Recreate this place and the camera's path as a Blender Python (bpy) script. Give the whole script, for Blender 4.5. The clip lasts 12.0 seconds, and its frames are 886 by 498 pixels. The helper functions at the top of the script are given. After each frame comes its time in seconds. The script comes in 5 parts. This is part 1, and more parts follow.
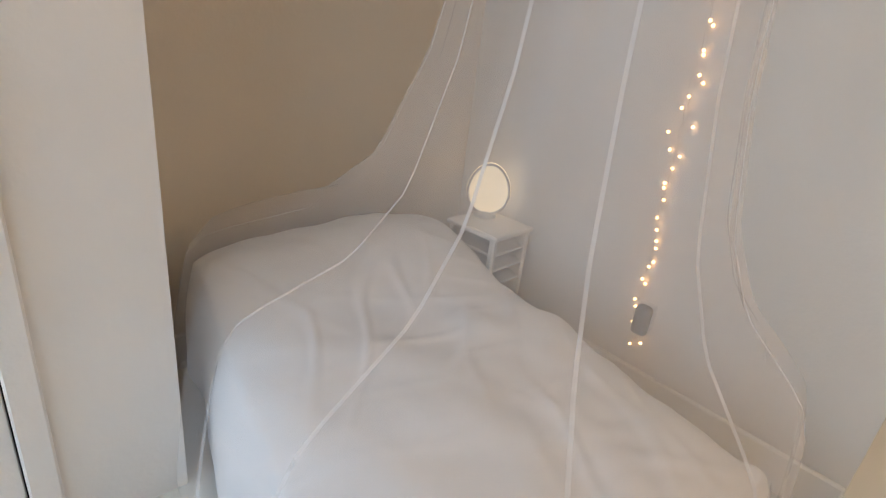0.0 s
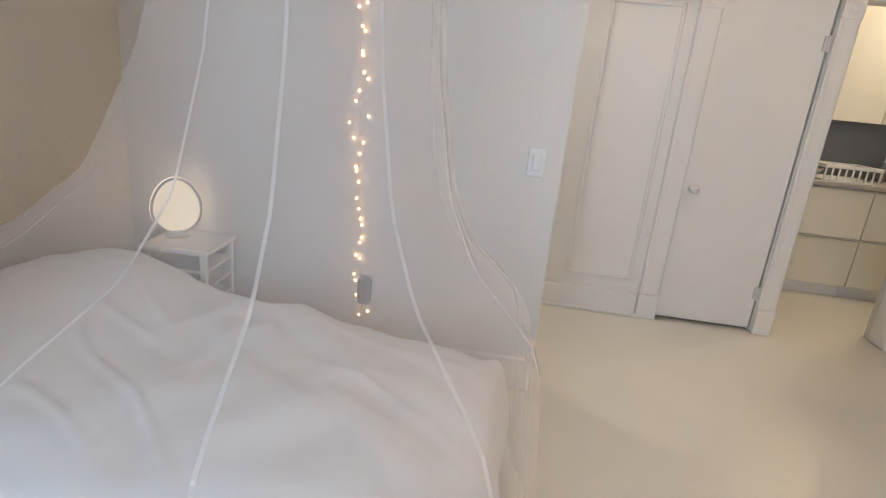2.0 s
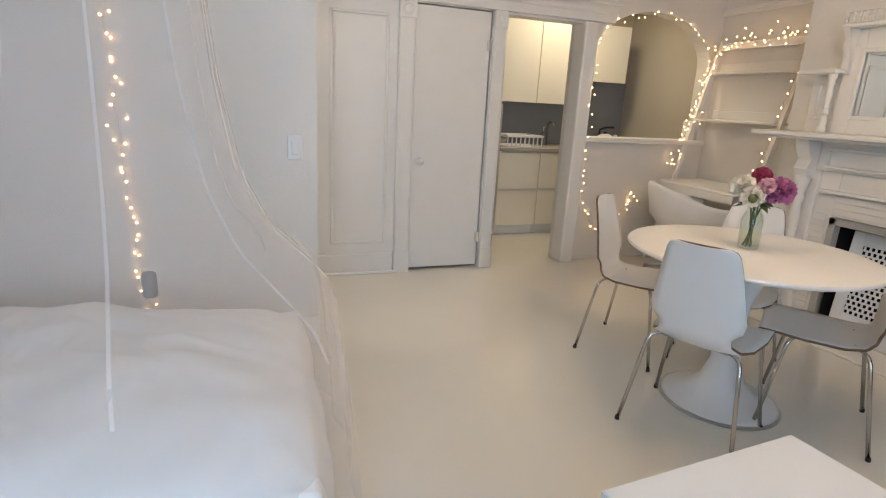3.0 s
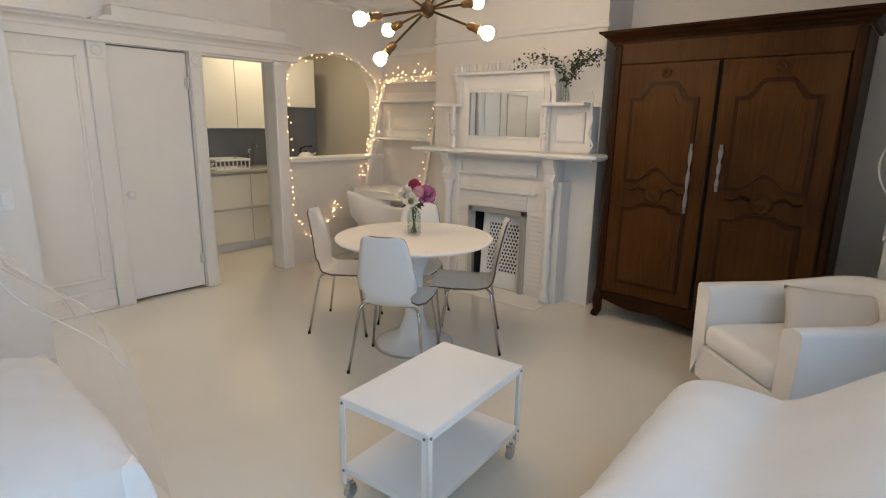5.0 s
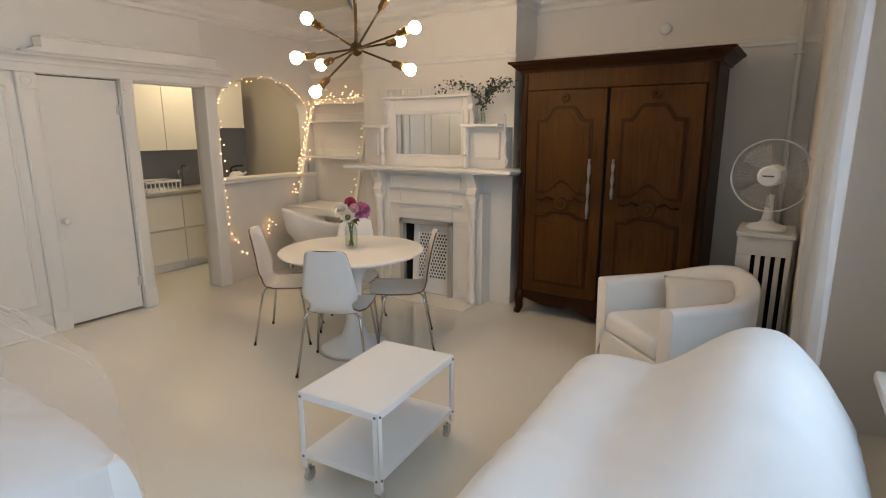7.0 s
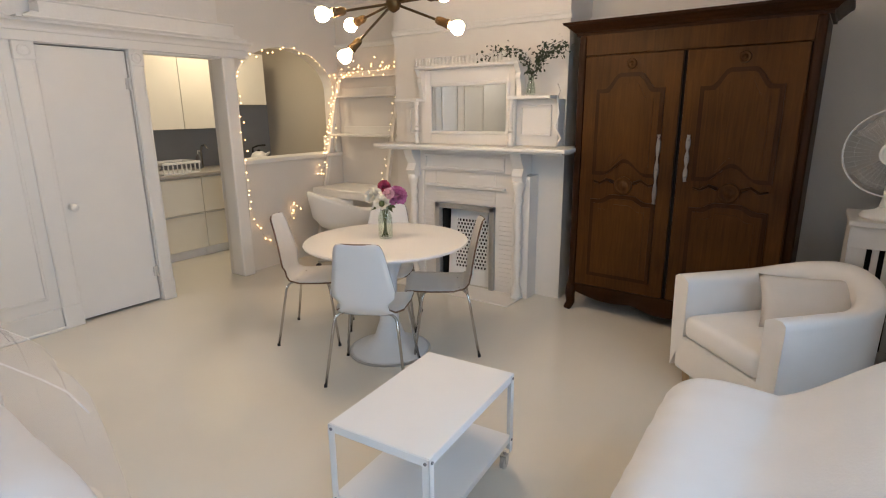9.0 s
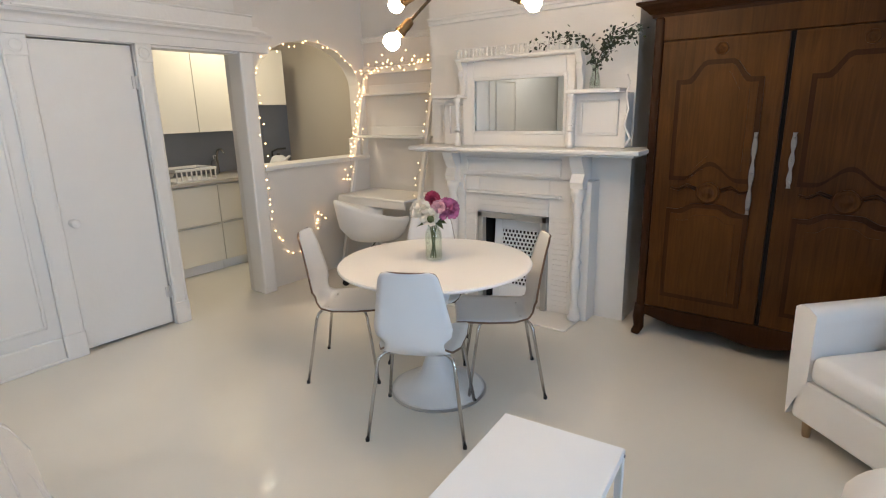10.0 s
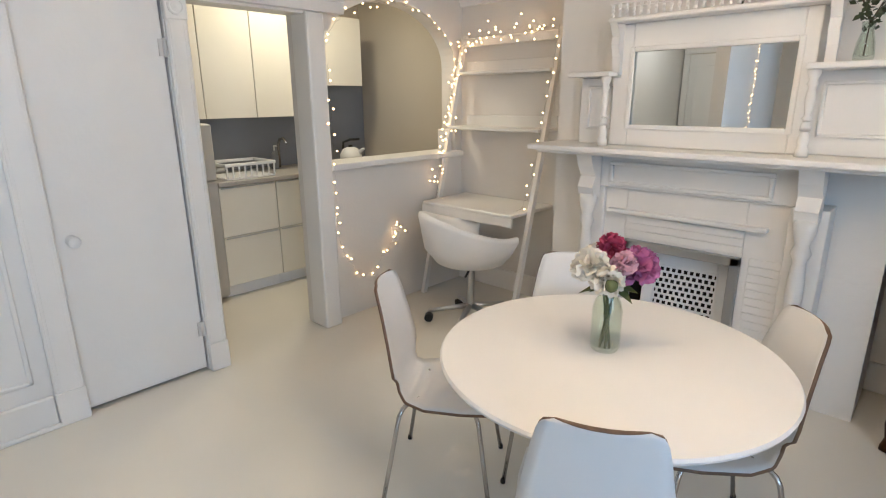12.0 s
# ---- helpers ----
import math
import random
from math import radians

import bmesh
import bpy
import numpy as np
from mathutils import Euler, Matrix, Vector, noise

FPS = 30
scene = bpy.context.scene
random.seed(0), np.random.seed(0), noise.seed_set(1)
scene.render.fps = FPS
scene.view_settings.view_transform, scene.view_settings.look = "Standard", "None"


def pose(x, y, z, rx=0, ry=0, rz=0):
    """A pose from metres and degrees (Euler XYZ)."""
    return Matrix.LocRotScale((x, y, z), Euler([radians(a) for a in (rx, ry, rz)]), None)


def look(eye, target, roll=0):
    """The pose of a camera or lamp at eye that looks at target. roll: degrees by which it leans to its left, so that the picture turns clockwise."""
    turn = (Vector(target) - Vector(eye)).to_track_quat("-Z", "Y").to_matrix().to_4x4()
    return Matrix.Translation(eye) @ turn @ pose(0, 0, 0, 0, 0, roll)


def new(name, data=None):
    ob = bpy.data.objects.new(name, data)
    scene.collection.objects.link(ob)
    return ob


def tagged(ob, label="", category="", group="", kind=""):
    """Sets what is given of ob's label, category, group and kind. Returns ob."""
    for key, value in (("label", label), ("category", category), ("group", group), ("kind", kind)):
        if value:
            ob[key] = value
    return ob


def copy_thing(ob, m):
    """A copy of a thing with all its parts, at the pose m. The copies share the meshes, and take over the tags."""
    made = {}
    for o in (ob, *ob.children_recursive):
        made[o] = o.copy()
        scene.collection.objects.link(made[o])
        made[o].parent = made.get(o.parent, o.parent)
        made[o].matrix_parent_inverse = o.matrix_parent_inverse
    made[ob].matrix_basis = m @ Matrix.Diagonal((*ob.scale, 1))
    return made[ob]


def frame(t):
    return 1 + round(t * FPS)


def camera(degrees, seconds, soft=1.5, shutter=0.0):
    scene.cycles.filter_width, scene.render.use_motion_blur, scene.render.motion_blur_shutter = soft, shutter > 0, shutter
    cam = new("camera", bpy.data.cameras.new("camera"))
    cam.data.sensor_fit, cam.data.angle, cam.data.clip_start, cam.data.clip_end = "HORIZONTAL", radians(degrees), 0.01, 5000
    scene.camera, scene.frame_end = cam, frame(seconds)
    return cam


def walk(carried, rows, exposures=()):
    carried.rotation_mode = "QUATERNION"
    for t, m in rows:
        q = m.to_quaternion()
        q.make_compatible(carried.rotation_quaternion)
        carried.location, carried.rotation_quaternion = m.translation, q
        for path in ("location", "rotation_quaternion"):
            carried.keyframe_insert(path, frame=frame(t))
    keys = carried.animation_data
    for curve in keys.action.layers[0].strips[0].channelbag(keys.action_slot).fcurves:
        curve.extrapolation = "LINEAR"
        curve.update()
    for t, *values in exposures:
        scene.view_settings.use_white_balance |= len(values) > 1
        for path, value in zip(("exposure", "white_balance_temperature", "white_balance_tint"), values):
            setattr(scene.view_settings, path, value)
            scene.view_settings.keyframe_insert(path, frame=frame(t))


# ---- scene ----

cam = camera(79.0, 12.0, soft=1.1)
PATH = [
    (0, (3.156, -0.821, 1.422), (1.881, -2.151, 0.645), 7.1),
    (0.5, (3.020, -0.690, 1.373), (1.710, -2.024, 0.663), 5.5),
    (1, (2.959, -0.904, 1.394), (1.427, -1.961, 0.662), 5.7),
    (1.5, (3.194, -0.995, 1.297), (1.410, -1.674, 0.699), 6.9),
    (2, (3.449, -1.045, 1.325), (1.547, -1.264, 0.748), 5.7),
    (2.5, (3.740, -1.095, 1.319), (1.835, -0.834, 0.770), 4.4),
    (3, (3.972, -1.174, 1.310), (2.161, -0.507, 0.788), 3.0),
    (3.5, (4.156, -1.232, 1.351), (2.467, -0.292, 0.838), 2.0),
    (5.5, (4.671, -1.740, 1.510), (3.541, -0.149, 1.068), 0.6),
    (6, (4.729, -1.840, 1.542), (3.664, -0.202, 1.116), 0.2),
    (6.5, (4.786, -1.888, 1.553), (3.741, -0.234, 1.138), 0.0),
    (7, (4.801, -1.921, 1.560), (3.759, -0.267, 1.136), -0.1),
    (9, (4.415, -1.584, 1.524), (3.309, 0.007, 1.027), -0.6),
    (9.5, (4.203, -1.411, 1.512), (3.070, 0.159, 1.011), -1.0),
    (10, (3.911, -1.276, 1.520), (2.764, 0.284, 1.020), -1.4),
    (10.5, (3.682, -1.089, 1.510), (2.480, 0.433, 1.023), -1.5),
    (11, (3.487, -0.752, 1.520), (2.203, 0.696, 1.015), -1.0),
    (11.5, (3.228, -0.584, 1.510), (1.903, 0.819, 0.983), -0.6),
    (12, (2.911, -0.520, 1.499), (1.589, 0.881, 0.961), -0.4),
]
walk(cam, [(t, look(eye, target, roll)) for t, eye, target, roll in PATH],
     [(0, -0.03, 6500, 16), (1.0, -0.08, 6450, 16), (1.5, 0.04, 6250, 15), (2.5, 0.05, 5950, 15), (3.5, -0.01, 5950, 12), (5.5, -0.12, 6100, 13), (7.0, -0.15, 6350, 14),
      (9.0, 0.07, 6050, 15), (10.0, 0.18, 5600, 12), (11.0, 0.34, 5500, 13), (12.0, 0.26, 5400, 11)])

# ---- world and large lights ----
world = bpy.data.worlds.new("sky")
scene.world = world
world.use_nodes = True
sky = world.node_tree.nodes.new("ShaderNodeTexSky")
sky.sky_type = "NISHITA"
sky.sun_disc = False
sky.sun_elevation, sky.sun_rotation = radians(40), radians(200)
world.node_tree.nodes["Background"].inputs["Strength"].default_value = 0.12
world.node_tree.links.new(sky.outputs[0], world.node_tree.nodes["Background"].inputs["Color"])
scene.view_settings.exposure = 0.0


def area_lamp(name, at, aim, sx, sy, watts, colour):
    lamp = bpy.data.lights.new(name, "AREA")
    lamp.shape, lamp.size, lamp.size_y, lamp.energy, lamp.color = "RECTANGLE", sx, sy, watts, colour
    ob = new(name, lamp)
    ob.matrix_world = look(at, aim)
    return ob


# daylight in the two window openings, and the kitchen's ceiling lamp
area_lamp("window_daylight", (5.36, -0.05, 1.65), (3.0, -0.05, 1.3), 1.0, 1.5, 12, (0.55, 0.78, 1.0))
area_lamp("window_daylight", (5.36, -1.85, 1.55), (3.0, -1.85, 1.0), 1.0, 1.7, 31, (0.57, 0.785, 1.0))
area_lamp("kitchen_ceiling_light", (-0.75, 1.9, 2.62), (-0.75, 1.9, 0.0), 0.35, 0.35, 16.5, (1.0, 0.82, 0.52))
# added fill with no known fitting, brightens the hall and its mirror image
area_lamp("hall_fill_light", (0.5, -1.5, 2.62), (0.5, -1.5, 0.0), 0.25, 0.25, 9, (1.0, 0.90, 0.74))


# ---- materials ----
def material(name, colour, rough=0.5, metal=0.0, vary=0.06, grain=8.0, bump=0.05, fine=90.0, coat=0.0, trans=0.0, ior=1.45):
    m = bpy.data.materials.new(name)
    m.use_nodes = True
    nt = m.node_tree
    b = nt.nodes["Principled BSDF"]
    tc = nt.nodes.new("ShaderNodeTexCoord")
    n1, n2 = nt.nodes.new("ShaderNodeTexNoise"), nt.nodes.new("ShaderNodeTexNoise")
    n1.inputs["Scale"].default_value, n2.inputs["Scale"].default_value = grain, fine
    n1.inputs["Detail"].default_value, n2.inputs["Detail"].default_value = 5, 4
    for n in (n1, n2):
        nt.links.new(tc.outputs["Object"], n.inputs["Vector"])
    ramp = nt.nodes.new("ShaderNodeMix")
    ramp.data_type = "RGBA"
    ramp.inputs["A"].default_value = (*[c * (1 - vary) for c in colour], 1)
    ramp.inputs["B"].default_value = (*[min(1, c * (1 + vary * 0.6)) for c in colour], 1)
    nt.links.new(n1.outputs["Fac"], ramp.inputs["Factor"])
    nt.links.new(ramp.outputs["Result"], b.inputs["Base Color"])
    b.inputs["Roughness"].default_value, b.inputs["Metallic"].default_value = rough, metal
    b.inputs["Coat Weight"].default_value = coat
    b.inputs["Transmission Weight"].default_value, b.inputs["IOR"].default_value = trans, ior
    if bump:
        bp = nt.nodes.new("ShaderNodeBump")
        bp.inputs["Strength"].default_value, bp.inputs["Distance"].default_value = bump, 0.01
        nt.links.new(n2.outputs["Fac"], bp.inputs["Height"])
        nt.links.new(bp.outputs["Normal"], b.inputs["Normal"])
    return m


def wood(name, dark, light, rough=0.4):
    m = material(name, light, rough, bump=0.08, fine=60)
    nt = m.node_tree
    tc = nt.nodes.new("ShaderNodeTexCoord")
    mp = nt.nodes.new("ShaderNodeMapping")
    mp.inputs["Scale"].default_value = (13, 13, 0.8)
    ns = nt.nodes.new("ShaderNodeTexNoise")
    ns.inputs["Scale"].default_value, ns.inputs["Detail"].default_value, ns.inputs["Distortion"].default_value = 3.5, 8, 1.2
    big = nt.nodes.new("ShaderNodeTexNoise")
    big.inputs["Scale"].default_value = 1.6
    mix = nt.nodes.new("ShaderNodeMix")
    mix.data_type = "RGBA"
    mix.inputs["A"].default_value, mix.inputs["B"].default_value = (*dark, 1), (*light, 1)
    add = nt.nodes.new("ShaderNodeMath")
    add.operation = "MULTIPLY_ADD"
    add.inputs[1].default_value, add.inputs[2].default_value = 0.7, 0.0
    nt.links.new(tc.outputs["Object"], mp.inputs["Vector"])
    nt.links.new(mp.outputs["Vector"], ns.inputs["Vector"])
    nt.links.new(tc.outputs["Object"], big.inputs["Vector"])
    nt.links.new(ns.outputs["Fac"], add.inputs[0])
    nt.links.new(big.outputs["Fac"], add.inputs[2])
    sub = nt.nodes.new("ShaderNodeMapRange")
    sub.inputs["From Min"].default_value, sub.inputs["From Max"].default_value = 0.42, 1.22
    nt.links.new(add.outputs[0], sub.inputs["Value"])
    nt.links.new(sub.outputs[0], mix.inputs["Factor"])
    nt.links.new(mix.outputs["Result"], nt.nodes["Principled BSDF"].inputs["Base Color"])
    return m


def glowing(name, colour, strength):
    m = bpy.data.materials.new(name)
    m.use_nodes = True
    b = m.node_tree.nodes["Principled BSDF"]
    b.inputs["Base Color"].default_value = (*colour, 1)
    b.inputs["Emission Color"].default_value = (*colour, 1)
    b.inputs["Emission Strength"].default_value = strength
    return m


def sheer(name, colour, cover):
    """Thin woven net: mostly open, the threads scatter and pass light."""
    m = bpy.data.materials.new(name)
    m.use_nodes = True
    nt = m.node_tree
    nt.nodes.clear()
    out, mix, clear = (nt.nodes.new("ShaderNode" + k) for k in ("OutputMaterial", "MixShader", "BsdfTransparent"))
    thread, dif, tr = (nt.nodes.new("ShaderNode" + k) for k in ("MixShader", "BsdfDiffuse", "BsdfTranslucent"))
    tc, ns, mr = (nt.nodes.new("ShaderNode" + k) for k in ("TexCoord", "TexNoise", "MapRange"))
    dif.inputs["Color"].default_value = tr.inputs["Color"].default_value = (*colour, 1)
    thread.inputs[0].default_value = 0.6
    ns.inputs["Scale"].default_value = 5
    mr.inputs["From Min"].default_value, mr.inputs["From Max"].default_value = 0.3, 0.7
    mr.inputs["To Min"].default_value, mr.inputs["To Max"].default_value = cover * 0.96, cover * 1.04
    nt.links.new(tc.outputs["Object"], ns.inputs["Vector"])
    nt.links.new(ns.outputs["Fac"], mr.inputs["Value"])
    nt.links.new(mr.outputs[0], mix.inputs[0])
    nt.links.new(dif.outputs[0], thread.inputs[1])
    nt.links.new(tr.outputs[0], thread.inputs[2])
    nt.links.new(clear.outputs[0], mix.inputs[1])
    nt.links.new(thread.outputs[0], mix.inputs[2])
    nt.links.new(mix.outputs[0], out.inputs[0])
    return m


WALL = material("wall_paint", (0.74, 0.71, 0.66), 0.75, vary=0.05, grain=2.5, bump=0.12, fine=60)
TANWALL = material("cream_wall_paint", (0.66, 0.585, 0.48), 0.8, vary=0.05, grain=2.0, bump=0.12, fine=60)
TRIM = material("white_gloss_trim", (0.79, 0.77, 0.73), 0.38, vary=0.04, grain=5, bump=0.1, fine=45)
BREAST = material("white_painted_brick", (0.78, 0.75, 0.70), 0.6, vary=0.05, grain=4, bump=0.25, fine=28)
CEIL = material("ceiling_paint", (0.76, 0.72, 0.65), 0.8, vary=0.03, grain=3)
FLOOR = material("cream_floor_paint", (0.75, 0.715, 0.63), 0.17, vary=0.06, grain=1.6, bump=0.04, fine=14, coat=0.25)
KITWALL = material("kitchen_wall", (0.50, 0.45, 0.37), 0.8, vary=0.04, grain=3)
SPLASH = material("grey_splashback", (0.25, 0.26, 0.28), 0.35, vary=0.06)
GLOSSW = material("white_gloss_cabinet", (0.80, 0.76, 0.66), 0.12, vary=0.02, bump=0.0, coat=0.4)
COUNTER = material("grey_worktop", (0.42, 0.39, 0.35), 0.35, vary=0.15, grain=30)
STEEL = material("brushed_steel", (0.55, 0.55, 0.55), 0.32, 1.0, bump=0.03, fine=200)
CHROME = material("chrome", (0.55, 0.53, 0.50), 0.16, 1.0, bump=0.0)
FRIDGE = material("fridge_steel_grey", (0.52, 0.51, 0.49), 0.4, 0.3, bump=0.02)
BLACK = material("black_plastic", (0.015, 0.015, 0.015), 0.45)
# near-black for the firebox soot and for shade painted into gaps, holes and slots
DARK = material("soot_and_shade_black", (0.006, 0.005, 0.0045), 0.9)
ARMOIRE = wood("stained_oak", (0.019, 0.0066, 0.0016), (0.106, 0.043, 0.0084), 0.42)
ARMMID = wood("moulded_oak", (0.014, 0.0045, 0.0012), (0.050, 0.0185, 0.0040), 0.40)
ARMDARK = wood("dark_stained_oak", (0.013, 0.0044, 0.0013), (0.046, 0.0165, 0.0038), 0.40)
for m in (ARMOIRE, ARMMID, ARMDARK):
    m.node_tree.nodes["Principled BSDF"].inputs["Specular IOR Level"].default_value = 0.14
PALEWOOD = wood("pale_birch", (0.42, 0.28, 0.14), (0.58, 0.42, 0.24), 0.45)
PLYEDGE = wood("plywood_edge", (0.10, 0.055, 0.03), (0.20, 0.12, 0.07), 0.5)
LAMW = material("white_laminate", (0.78, 0.77, 0.75), 0.28, vary=0.02, bump=0.02)
SHELL = material("white_moulded_shell", (0.74, 0.73, 0.71), 0.33, vary=0.02, bump=0.02)
METALW = material("white_powder_coat", (0.80, 0.80, 0.79), 0.4, vary=0.02, bump=0.04, fine=250)
COTTON = material("white_cotton", (0.80, 0.79, 0.78), 0.9, vary=0.04, grain=7, bump=0.07, fine=120)
LINEN = material("off_white_upholstery", (0.85, 0.83, 0.80), 0.92, vary=0.05, grain=10, bump=0.14, fine=220)
CUSHION = material("linen_cushion", (0.66, 0.61, 0.55), 0.92, vary=0.06, grain=12, bump=0.3, fine=200)
BRASS = material("aged_brass", (0.085, 0.055, 0.025), 0.42, 1.0, vary=0.15, grain=20)
SOCKETBRASS = material("brass_lamp_holder", (0.15, 0.09, 0.035), 0.45, 0.9, vary=0.15, grain=30)
PEWTER = material("tarnished_pewter", (0.276, 0.264, 0.246), 0.38, 0.9, vary=0.25, grain=40, bump=0.3, fine=60)
RADIATOR = material("painted_radiator", (0.62, 0.60, 0.57), 0.5, vary=0.08, grain=14)
PLASTICW = material("white_plastic", (0.78, 0.77, 0.75), 0.35, vary=0.02, bump=0.0)
GREYPL = material("grey_plastic", (0.20, 0.20, 0.21), 0.5)
def thin_glass(name, tint):
    """Thin clear glass: lets light straight through, glossier at grazing angles."""
    m = bpy.data.materials.new(name)
    m.use_nodes = True
    nt = m.node_tree
    nt.nodes.clear()
    out, mix, clear, gloss, fr = (nt.nodes.new("ShaderNode" + k) for k in ("OutputMaterial", "MixShader", "BsdfTransparent", "BsdfGlossy", "LayerWeight"))
    scale = nt.nodes.new("ShaderNodeMath")
    scale.operation = "MULTIPLY_ADD"
    scale.inputs[1].default_value, scale.inputs[2].default_value = 0.45, 0.03
    clear.inputs["Color"].default_value = (*tint, 1)
    gloss.inputs["Roughness"].default_value = 0.04
    fr.inputs["Blend"].default_value = 0.2
    nt.links.new(fr.outputs["Facing"], scale.inputs[0])
    nt.links.new(scale.outputs[0], mix.inputs[0])
    nt.links.new(clear.outputs[0], mix.inputs[1])
    nt.links.new(gloss.outputs[0], mix.inputs[2])
    nt.links.new(mix.outputs[0], out.inputs[0])
    return m


VASEGLASS = thin_glass("vase_glass", (0.93, 0.96, 0.92))
GLASS = material("clear_glass", (0.98, 0.99, 0.98), 0.02, trans=1.0, vary=0.0, bump=0.0, ior=1.45)
MIRROR = material("silvered_mirror", (0.86, 0.88, 0.87), 0.01, 1.0, vary=0.0, bump=0.0)
STEMS = material("green_stem", (0.10, 0.12, 0.04), 0.55, vary=0.2, grain=30)
LEAVES = material("grey_green_leaf", (0.045, 0.06, 0.03), 0.6, vary=0.35, grain=25)
TWIG = material("brown_twig", (0.06, 0.04, 0.025), 0.75, vary=0.2)
PETALW = material("cream_petal", (0.80, 0.74, 0.62), 0.7, vary=0.06, grain=30, bump=0.1)
PETALP = material("pink_petal", (0.52, 0.17, 0.34), 0.7, vary=0.3, grain=25, bump=0.1)
PETALL = material("pale_pink_petal", (0.70, 0.40, 0.45), 0.7, vary=0.15, grain=25, bump=0.1)
PETALR = material("deep_pink_petal", (0.45, 0.06, 0.12), 0.7, vary=0.2, grain=25)
WIRE = material("dark_wire", (0.10, 0.09, 0.07), 0.8, 0.0, bump=0.0)
BULB = glowing("lit_bulb", (1.0, 0.705, 0.405), 106.0)
FAIRY = glowing("lit_fairy_bulb", (1.0, 0.56, 0.22), 8.0)
LAMPGLOW = glowing("lit_lamp_shade", (1.0, 0.86, 0.60), 0.46)
BACKGLOW = glowing("lamp_backlight", (1.0, 0.84, 0.58), 1.3)
SHEER = sheer("mosquito_net", (0.95, 0.93, 0.92), 0.205)
SEAM = sheer("net_seam", (0.98, 0.975, 0.97), 0.55)
CURTAIN = sheer("sheer_curtain", (0.86, 0.88, 0.90), 0.55)
FANBLADE = sheer("clear_fan_blade", (0.80, 0.81, 0.82), 0.18)
SKYGLOW = glowing("pale_daylight", (0.80, 0.90, 1.0), 0.9)
INK = material("printed_grey", (0.12, 0.12, 0.13), 0.6)


# ---- building helpers ----
def bx(bm, x0, y0, z0, x1, y1, z1, bev=0.0, seg=1):
    r = bmesh.ops.create_cube(bm, size=1, matrix=Matrix.LocRotScale(((x0 + x1) / 2, (y0 + y1) / 2, (z0 + z1) / 2), None, (abs(x1 - x0), abs(y1 - y0), abs(z1 - z0))))
    if bev:
        edges = {e for v in r["verts"] for e in v.link_edges}
        bmesh.ops.bevel(bm, geom=list(edges), offset=bev, segments=seg, affect="EDGES", profile=0.5)
    return bm


def lathe(bm, prof, seg=28, at=(0, 0, 0), squash=1.0):
    """Turns a profile of (radius, height) round the z axis."""
    rings = []
    for r, z in prof:
        rings.append([bm.verts.new((at[0] + r * math.cos(2 * math.pi * i / seg), at[1] + squash * r * math.sin(2 * math.pi * i / seg), at[2] + z)) for i in range(seg)])
    for a, b in zip(rings, rings[1:]):
        for i in range(seg):
            j = (i + 1) % seg
            bm.faces.new((a[i], a[j], b[j], b[i]))
    if prof[0][0] > 1e-5:
        bm.faces.new(rings[0][::-1])
    if prof[-1][0] > 1e-5:
        bm.faces.new(rings[-1])
    return bm


def tube(bm, pts, r, seg=8, r_end=None):
    """A round bar along a line of points."""
    pts = [Vector(p) for p in pts]
    rings, up = [], None
    for i, p in enumerate(pts):
        d = (pts[min(i + 1, len(pts) - 1)] - pts[max(i - 1, 0)]).normalized()
        if up is None:
            up = Vector((0, 0, 1)) if abs(d.z) < 0.9 else Vector((1, 0, 0))
        a = d.cross(up).normalized()
        up = a.cross(d).normalized()
        k = i / max(1, len(pts) - 1)
        rr = r if r_end is None else r + (r_end - r) * k
        rings.append([bm.verts.new(p + rr * (math.cos(2 * math.pi * j / seg) * a + math.sin(2 * math.pi * j / seg) * up)) for j in range(seg)])
    for a, b in zip(rings, rings[1:]):
        for i in range(seg):
            j = (i + 1) % seg
            bm.faces.new((a[i], a[j], b[j], b[i]))
    bm.faces.new(rings[0][::-1])
    bm.faces.new(rings[-1])
    return bm


def prism(bm, pts, axis, a, b):
    """A flat outline pushed through from a to b along an axis; pts hold the two other coordinates in order."""
    def at(p, v):
        q = list(p)
        q.insert(axis, v)
        return bm.verts.new(q)
    lo, hi = [at(p, a) for p in pts], [at(p, b) for p in pts]
    n = len(pts)
    bm.faces.new(lo[::-1])
    bm.faces.new(hi)
    for i in range(n):
        j = (i + 1) % n
        bm.faces.new((lo[i], lo[j], hi[j], hi[i]))
    return bm


def sheet(bm, rows):
    """A skin over rows of points."""
    grid = [[bm.verts.new(p) for p in row] for row in rows]
    for a, b in zip(grid, grid[1:]):
        for i in range(len(a) - 1):
            bm.faces.new((a[i], a[i + 1], b[i + 1], b[i]))
    return bm


def part(name, bm, mat, parent=None, label="", smooth=False, solid=0.0, rim=None):
    bmesh.ops.recalc_face_normals(bm, faces=bm.faces[:])
    me = bpy.data.meshes.new(name)
    bm.to_mesh(me)
    bm.free()
    me.materials.append(mat)
    if smooth:
        for p in me.polygons:
            p.use_smooth = True
    ob = new(name, me)
    if solid:
        md = ob.modifiers.new("thickness", "SOLIDIFY")
        md.thickness, md.offset = solid, 0
        if rim:
            me.materials.append(rim)
            md.material_offset_rim = 1
    if parent:
        ob.parent = parent
    return tagged(ob, label)


def thing(name, label, category, m=None, group="", kind=""):
    ob = new(name)
    ob.empty_display_size = 0.05
    if m is not None:
        ob.matrix_world = m
    return tagged(ob, label, category, group, kind)


